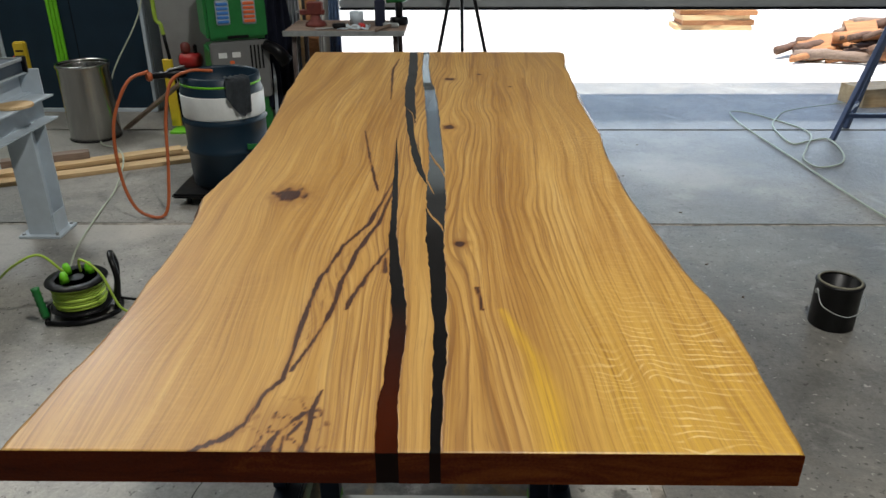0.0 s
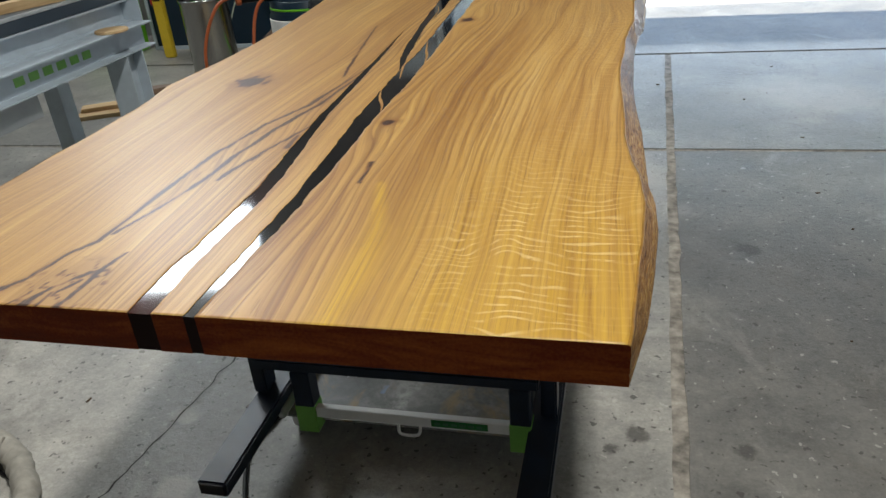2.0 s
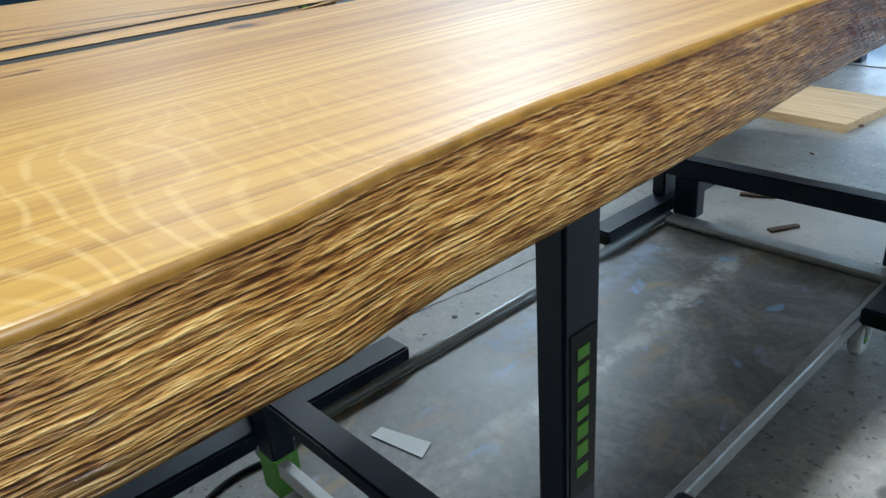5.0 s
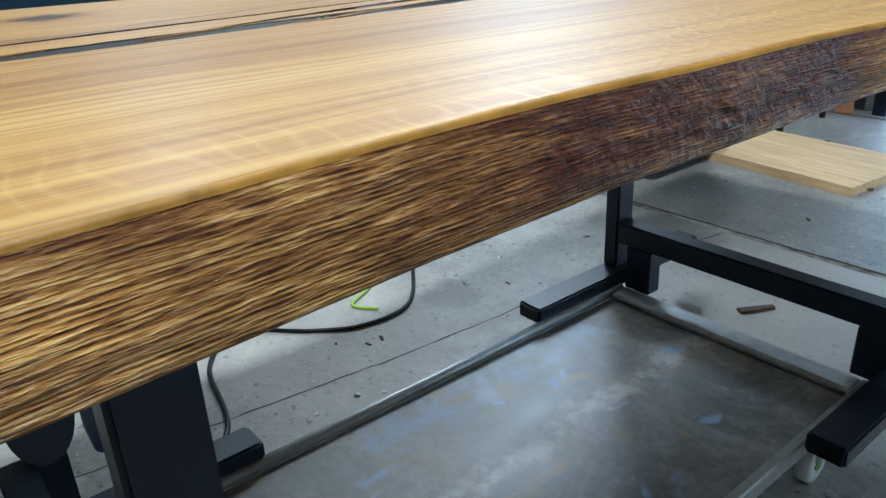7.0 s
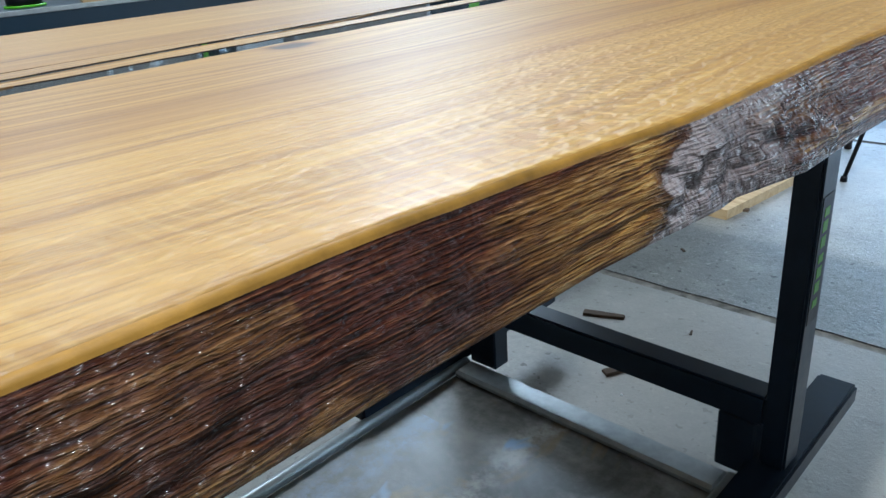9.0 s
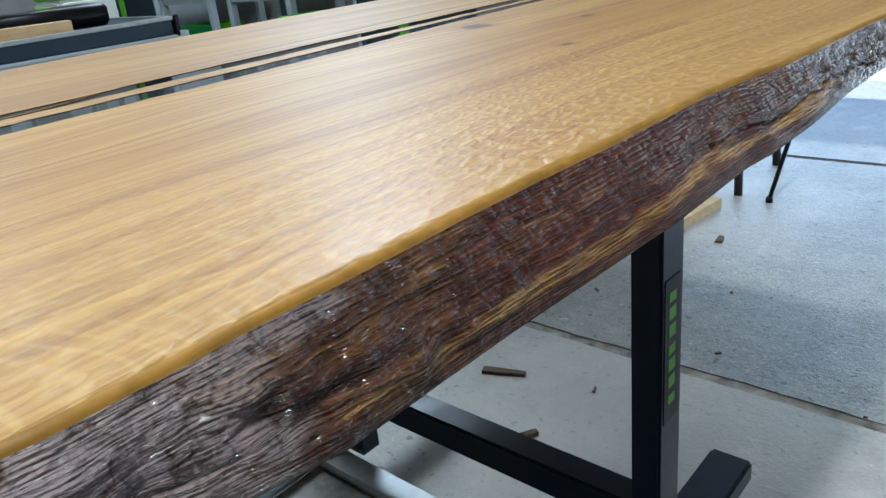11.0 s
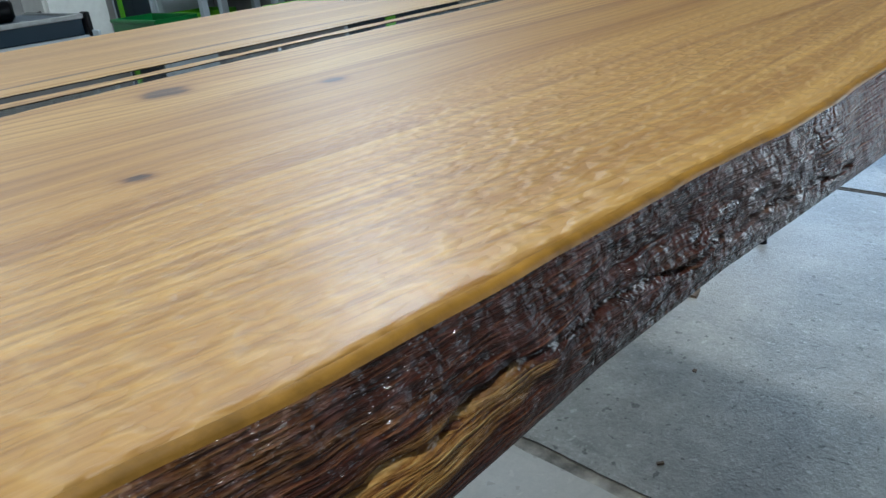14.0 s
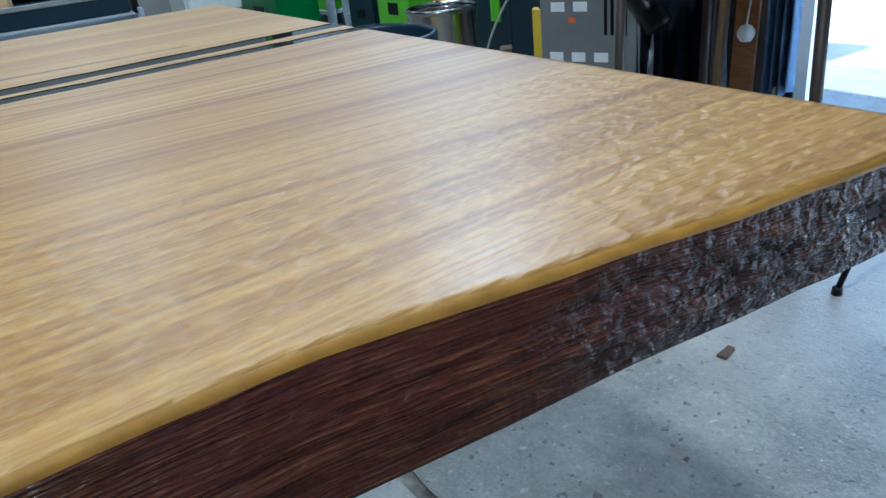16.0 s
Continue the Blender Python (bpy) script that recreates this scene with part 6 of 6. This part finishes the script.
small_tool("hammer", (-0.32, 4.14, 0.812), 70, (("handle", tube([(-0.12, 0, 0), (0.1, 0, 0)], 0.011, 2, 10), GREYWOOD), ("head", box(0.09, 0.12, -0.05, 0.05, -0.012, 0.014, 0.003), RAIL)), "claw hammer lying on the work bench", "hammer")
small_tool("trigger_clamp", (-0.6, 4.16, 0.806), 20, (("bar", box(-0.16, 0.16, -0.01, 0.01, 0.0, 0.006, 0.001), RAIL), ("grip", box(-0.05, 0.03, -0.03, 0.03, 0.0, 0.03, 0.008), BLACK), ("jaw", box(0.12, 0.15, -0.06, 0.02, 0.0, 0.025, 0.005), RED)), "trigger clamp lying flat on the work bench", "clamp")
small_tool("spray_can", (-0.36, 4.3, 0.8), 0, (("can", lathe([(0.0, 0.0), (0.033, 0.0), (0.034, 0.01), (0.034, 0.15), (0.02, 0.17), (0.0, 0.172)], 20), DENIM), ("cap", lathe([(0.0, 0.172), (0.024, 0.172), (0.024, 0.21), (0.0, 0.212)], 16), WHITE)), "dark blue spray can standing on the work bench", "spray can")
small_tool("cordless_drill", (-0.24, 4.34, 0.8), 30, (("battery", box(-0.05, 0.05, -0.04, 0.04, 0.0, 0.05, 0.008), BLACK), ("grip", box(-0.02, 0.025, -0.018, 0.018, 0.05, 0.14, 0.008), BLACK), ("motor", lathe([(0.0, -0.09), (0.03, -0.085), (0.032, 0.03), (0.02, 0.07), (0.0, 0.075)], 18, m=Matrix.Translation((0, 0, 0.17)) @ pose(0, 0, 0, 0, 90, 0)), DARKGREEN)), "cordless drill standing on the work bench", "drill")
small_tool("paint_pot", (-0.52, 4.36, 0.8), 0, (("pot", lathe([(0.0, 0.0), (0.045, 0.0), (0.047, 0.08), (0.042, 0.082), (0.04, 0.03), (0.0, 0.03)], 20), GREYPAINT),), "small grey plastic pot on the work bench", "pot")
rag = bmesh.new()
bmesh.ops.create_grid(rag, x_segments=16, y_segments=12, size=0.5)
for v in rag.verts:
    v.co = Vector((v.co.x * 0.2, v.co.y * 0.14, 0.803 + 0.03 * max(0, noise.noise(v.co * 6)) + 0.01 * max(0, noise.noise(v.co * 15))))
    v.co += Vector((-0.52, 4.2, 0))
bmesh.ops.solidify(rag, geom=rag.faces[:], thickness=0.003)
tagged(mesh_ob("rag", rag, GREYPAINT, None, True), "crumpled grey rag on the work bench", "rag")


def tripod():
    ob = empty("tripod", (0, 0, 0), 0, "slim black camera tripod standing near the roller door", "tripod")
    apex = Vector((0.165, 4.25, 1.35))
    for x, y in ((-0.105, 4.07), (0.468, 4.145), (0.19, 4.6)):
        foot, mid = Vector((x, y, 0.012)), apex.lerp(Vector((x, y, 0.012)), 0.55)
        leg = part("leg", tube([apex, mid], 0.012, 2, 10), BLACK, ob, "", True)
        part("lower_leg", tube([mid, foot], 0.008, 2, 10), BLACK, leg, "", True)
        part("foot", lathe([(0.0, 0.0), (0.014, 0.0), (0.012, 0.02), (0.0, 0.024)], 12, m=Matrix.Translation((x, y, 0))), BLACK, leg, "", True)
    part("column", lathe([(0.0, 1.1), (0.012, 1.1), (0.012, 1.34), (0.03, 1.345), (0.03, 1.38), (0.0, 1.38)], 16, m=Matrix.Translation((apex.x, apex.y, 0))), BLACK, ob, "", True)
    return ob


tripod()


def saw_horse():
    ob = empty("steel_trestle", (0, 0, 0), 0, "navy painted steel trestle standing by the door", "trestle")
    for x, splay in ((3.12, -0.33), (4.1, 0.25)):
        top = Vector((x, 4.56, 0.86))
        for y, dx in ((4.4, splay), (4.72, splay * 0.25)):
            part("leg", beam(top, (x + dx, y, 0.0), 0.035, 0.035, 0.003), TRESTLE, ob)
        part("tie", beam((x + splay * 0.75, 4.44, 0.2), (x + splay * 0.19, 4.68, 0.2), 0.028, 0.028, 0.003), TRESTLE, ob)
    part("long_tie", beam((2.87, 4.42, 0.17), (4.28, 4.42, 0.17), 0.03, 0.03, 0.003), TRESTLE, ob)
    part("top_rail", box(3.06, 4.16, 4.53, 4.59, 0.84, 0.9, 0.004), TRESTLE, ob)
    return ob


TRESTLE = plain("navy_trestle_paint", (0.03, 0.05, 0.11), 0.45, 0, 0.3, 30)
saw_horse()


def paint_tin():
    ob = empty("paint_tin", (1.62, 1.86, 0), 0, "open black paint tin with wire handle on the floor", "paint tin")
    part("can", lathe([(0.0, 0.0), (0.08, 0.0), (0.084, 0.003), (0.084, 0.178), (0.088, 0.181), (0.089, 0.187), (0.086, 0.191), (0.076, 0.19), (0.077, 0.05), (0.0, 0.045)], 48), BLACK, ob, "", True)
    part("rim", lathe([(0.0735, 0.188), (0.083, 0.1915), (0.0745, 0.1955), (0.072, 0.192)], 48), DRIED, ob, "rim crusted with dried paint", True)
    part("handle", tube([(-0.085, -0.01, 0.15), (-0.08, -0.07, 0.11), (0.0, -0.105, 0.085), (0.08, -0.07, 0.11), (0.085, -0.01, 0.15)], 0.0022, 8, 6), RAIL, ob, "thin wire handle", True)
    for x in (-0.086, 0.086):
        part("ear", lathe([(0.0, -0.004), (0.01, -0.004), (0.01, 0.004), (0.0, 0.004)], 12, m=Matrix.Translation((x, -0.008, 0.15)) @ pose(0, 0, 0, 0, 90, 0)), RAIL, ob)
    return ob


DRIED = plain("dried_paint", (0.16, 0.15, 0.11), 0.7, 0, 0.4, 60)
paint_tin()


small_tool("tool_case", (-2.35, 2.62, 0.838), 80, (("case", box(-0.2, 0.2, -0.13, 0.13, 0.0, 0.08, 0.015), BLACK), ("badge", lathe([(0.0, 0.08), (0.03, 0.08), (0.03, 0.084), (0.0, 0.084)], 18), GREEN)), "black tool case with green badge on the navy panel", "tool case")
board_thing("timber_offcut", 0.4, 0.08, 0.04, pose(-2.14, 2.4, 0.838, 0, 0, 75), SAWN, "short pale timber offcut on the navy panel", "offcut", "", 61, 0.004)
small_tool("sander", (-2.3, 2.05, 0.838), 40, (("body", lathe([(0.0, 0.0), (0.06, 0.0), (0.06, 0.03), (0.045, 0.05), (0.04, 0.12), (0.0, 0.13)], 20), BLACK), ("pad", lathe([(0.0, -0.0), (0.07, 0.0), (0.07, 0.008), (0.0, 0.008)], 20), GREEN)), "black sander with green pad on the navy panel", "sander")


def shelf_bench(x, y, w, label):
    ob = empty("shelf_bench", (x, y, 0), 0, label, "work bench")
    part("top", box(-0.02, w + 0.02, -0.02, 0.6, 0.76, 0.81, 0.005), REDWOOD, ob, "red-brown timber top")
    for dx in (0.0, w - 0.06):
        for dy in (0.0, 0.5):
            part("leg", box(dx, dx + 0.06, dy, dy + 0.06, 0.0, 0.76, 0.004), GREYPAINT, ob)
    part("shelf", box(0.062, w - 0.062, 0.01, 0.55, 0.2, 0.23, 0.003), GREYPAINT, ob)
    part("rail", box(0.062, w - 0.062, 0.005, 0.03, 0.7, 0.758, 0.003), GREYPAINT, ob)
    return ob


shelf_bench(-6.05, 5.15, 0.85, "white steel bench with timber top and open shelf")
shelf_bench(-4.95, 5.15, 0.85, "white steel bench with timber top and open shelf")


def crate(x, y, z, w, h, mat, label):
    ob = empty("storage_crate", (x, y, z), 0, label, "crate", "crates by the back wall")
    bm = bmesh.new()
    for b in ((0, w, 0, 0.01, 0, h), (0, w, 0.34, 0.35, 0, h), (0, 0.01, 0.01, 0.34, 0, h), (w - 0.01, w, 0.01, 0.34, 0, h), (0.01, w - 0.01, 0.01, 0.34, 0, 0.01)):
        box(*b, bm=bm)
    part("tub", bm, mat, ob)
    part("rim", box(-0.012, w + 0.012, -0.012, -0.0005, h - 0.03, h, 0.004), mat, ob)
    part("grip", box(w * 0.35, w * 0.65, -0.006, -0.0005, h * 0.55, h * 0.68, 0.002), BLACK, ob)
    return ob


crate(-5.85, 5.2, 0.23, 0.5, 0.28, GREEN, "bright green plastic crate on the bench's shelf")
crate(-4.75, 5.2, 0.23, 0.5, 0.26, DARKGREEN, "dark green plastic crate on the bench's shelf")
crate(-5.6, 4.55, 0.0, 0.75, 0.55, DARKGREEN, "large dark green plastic tub on the floor")
crate(-3.98, 4.95, 0.0, 0.42, 0.6, GREEN, "tall lime green plastic tub on the floor")
crate(-4.42, 4.95, 0.0, 0.36, 0.5, NAVY, "navy plastic tub standing on the floor")
crate(-6.55, 4.3, 0.0, 0.4, 0.62, GREYPAINT, "pale blue-grey plastic tub on the floor")



def white_machine():
    ob = empty("white_machine", (-6.35, 4.15, 0), 0, "white workshop machine with a lime green top edge", "machine")
    part("base", box(0.02, 0.5, 0.02, 0.48, 0.0, 0.3, 0.01), NAVY, ob)
    part("housing", box(0.0, 0.52, 0.0, 0.5, 0.3005, 0.86, 0.03, seg=3), WHITE, ob)
    part("top_edge", box(0.01, 0.51, 0.01, 0.49, 0.8605, 0.9, 0.01, seg=2), GREEN, ob, "lime green lid")
    for k in range(4):
        part("vent", box(0.08, 0.3, -0.003, -0.0005, 0.45 + 0.06 * k, 0.48 + 0.06 * k), BLACK, ob)
    part("knob", lathe([(0.0, 0.0), (0.05, 0.0), (0.045, 0.03), (0.0, 0.032)], 20, m=Matrix.Translation((0.4, -0.001, 0.62)) @ pose(0, 0, 0, 90, 0, 0)), BLACK, ob, "", True)
    return ob


white_machine()


def level_case():
    ob = empty("level_case", (-3.12, 4.92, 0), 4, "narrow upright yellow plastic case with a red clip", "case")
    part("shell", box(-0.045, 0.045, -0.025, 0.025, 0.0, 0.6, 0.01, seg=3), YELLOW, ob)
    part("clip", box(-0.06, -0.0455, -0.02, 0.02, 0.42, 0.5, 0.003), RED, ob, "red clip")
    for k in range(3):
        part("mark", box(-0.028, 0.028, -0.0275, -0.0255, 0.45 + 0.04 * k, 0.462 + 0.04 * k), BLACK, ob)
    return ob


level_case()

# ------------------------------------------------------------------ litter on the floor
CHIP = plain("wood_chip", (0.1, 0.065, 0.04), 0.85, 0, 0.4, 40)
rng = random.Random(11)
for k in range(30):
    x, y = rng.uniform(-1.2, 1.4), rng.uniform(0.6, 4.3)
    ln, w = rng.uniform(0.006, 0.022), rng.uniform(0.003, 0.009)
    if -0.42 < x < 0.47 and 0.4 < y < 2.5:
        continue
    bm = plank_mesh(ln, w, rng.uniform(0.002, 0.006), k, 0.002)
    ob = mesh_ob("wood_chip", bm, CHIP)
    ob.matrix_world = pose(x, y, 0.0, 0, 0, rng.uniform(0, 180))
    tagged(ob, "small brown wood chip lying on the concrete floor", "wood chip", "chips on the floor")
for x, y, ln, rz in ((-0.25, 2.62, 0.11, 20), (-0.07, 2.42, 0.1, 60), (-0.29, 3.57, 0.06, 10), (-0.12, 3.65, 0.05, 100), (0.56, 3.15, 0.13, 95)):
    ob = mesh_ob("wood_chip", plank_mesh(ln, 0.022, 0.008, x, 0.006), CHIP)
    ob.matrix_world = pose(x, y, 0.0, 0, 0, rz)
    tagged(ob, "larger brown splinter of wood on the concrete floor", "wood chip", "chips on the floor")


def floor_crack():
    """A wandering crack, as a thin dark groove strip."""
    bm = bmesh.new()
    pts = spline([(-0.78, -0.2, 0), (-0.71, 0.3, 0), (-0.65, 0.6, 0), (-0.61, 0.95, 0), (-0.58, 1.25, 0), (-0.545, 1.57, 0), (-0.52, 1.98, 0), (-0.5, 2.4, 0), (-0.42, 2.84, 0)], 16)
    rows = []
    for i, q in enumerate(pts):
        w = 0.0022 + 0.0018 * noise.noise((i * 0.4, 0, 0))
        x = q.x + 0.012 * noise.noise((i * 0.35, 5, 0))
        rows.append((bm.verts.new((x - w, q.y, 0.0006)), bm.verts.new((x + w, q.y, 0.0006))))
    for a, b in zip(rows, rows[1:]):
        bm.faces.new((a[0], a[1], b[1], b[0]))
    ob = mesh_ob("floor_crack", bm, plain("crack_dirt", (0.04, 0.038, 0.034), 0.95, 0, 0.4, 60))
    return tagged(ob, "thin dark crack wandering through the concrete floor", "crack", kind="structure")


floor_crack()
# F-clamp hanging under the slab on the near crossbar
fc = empty("bar_clamp", (-0.02, 0.81, 0.0), 0, "dark blue bar clamp hanging under the oak slab", "clamp")
part("handle", lathe([(0.0, 0.44), (0.016, 0.445), (0.021, 0.48), (0.021, 0.56), (0.014, 0.58), (0.0, 0.58)], 16), TRESTLE, fc, "blue handle", True)
part("screw", tube([(0, 0, 0.579), (0, 0, 0.838)], 0.006, 2, 8), RAIL, fc)


# a torn label on the cart's deck and pale plaster crumbs on the floor
def paper_label():
    bm = bmesh.new()
    corners = [(-0.155, 0.892), (-0.16, 0.92), (-0.057, 0.953), (-0.04, 0.915)]
    low = [bm.verts.new((x, y, 0.1034)) for x, y in corners]
    top = [bm.verts.new((x, y, 0.106)) for x, y in corners]
    bm.faces.new(low[::-1])
    bm.faces.new(top)
    for k in range(4):
        n = (k + 1) % 4
        bm.faces.new((low[k], low[n], top[n], top[k]))
    bmesh.ops.recalc_face_normals(bm, faces=bm.faces)
    ob = empty("paper_label", (0, 0, 0), 0, "torn white paper label lying on the cart's deck", "label")
    part("sheet", bm, WHITE, ob)
    return ob


paper_label()


def crumb(x, y, r, seed):
    rng = random.Random(seed)
    bm = bmesh.new()
    bmesh.ops.create_icosphere(bm, subdivisions=1, radius=r)
    for v in bm.verts:
        v.co *= 0.7 + 0.6 * rng.random()
        v.co.z = max(0.0, v.co.z * 0.6 + r * 0.3)
    bmesh.ops.translate(bm, vec=(x, y, 0.0), verts=bm.verts)
    return tagged(mesh_ob("plaster_crumb", bm, WHITE), "small white plaster crumb on the concrete floor", "debris", "crumbs on the floor")


for k, (x, y) in enumerate([(-0.562, 1.564), (-0.441, 1.46), (-0.474, 1.408), (-0.531, 1.155), (-0.472, 1.299), (0.218, 2.356), (-0.018, 2.327), (-0.327, 2.225), (-0.335, 2.11)]):
    crumb(x, y, 0.004 + 0.002 * (k % 3), 90 + k)
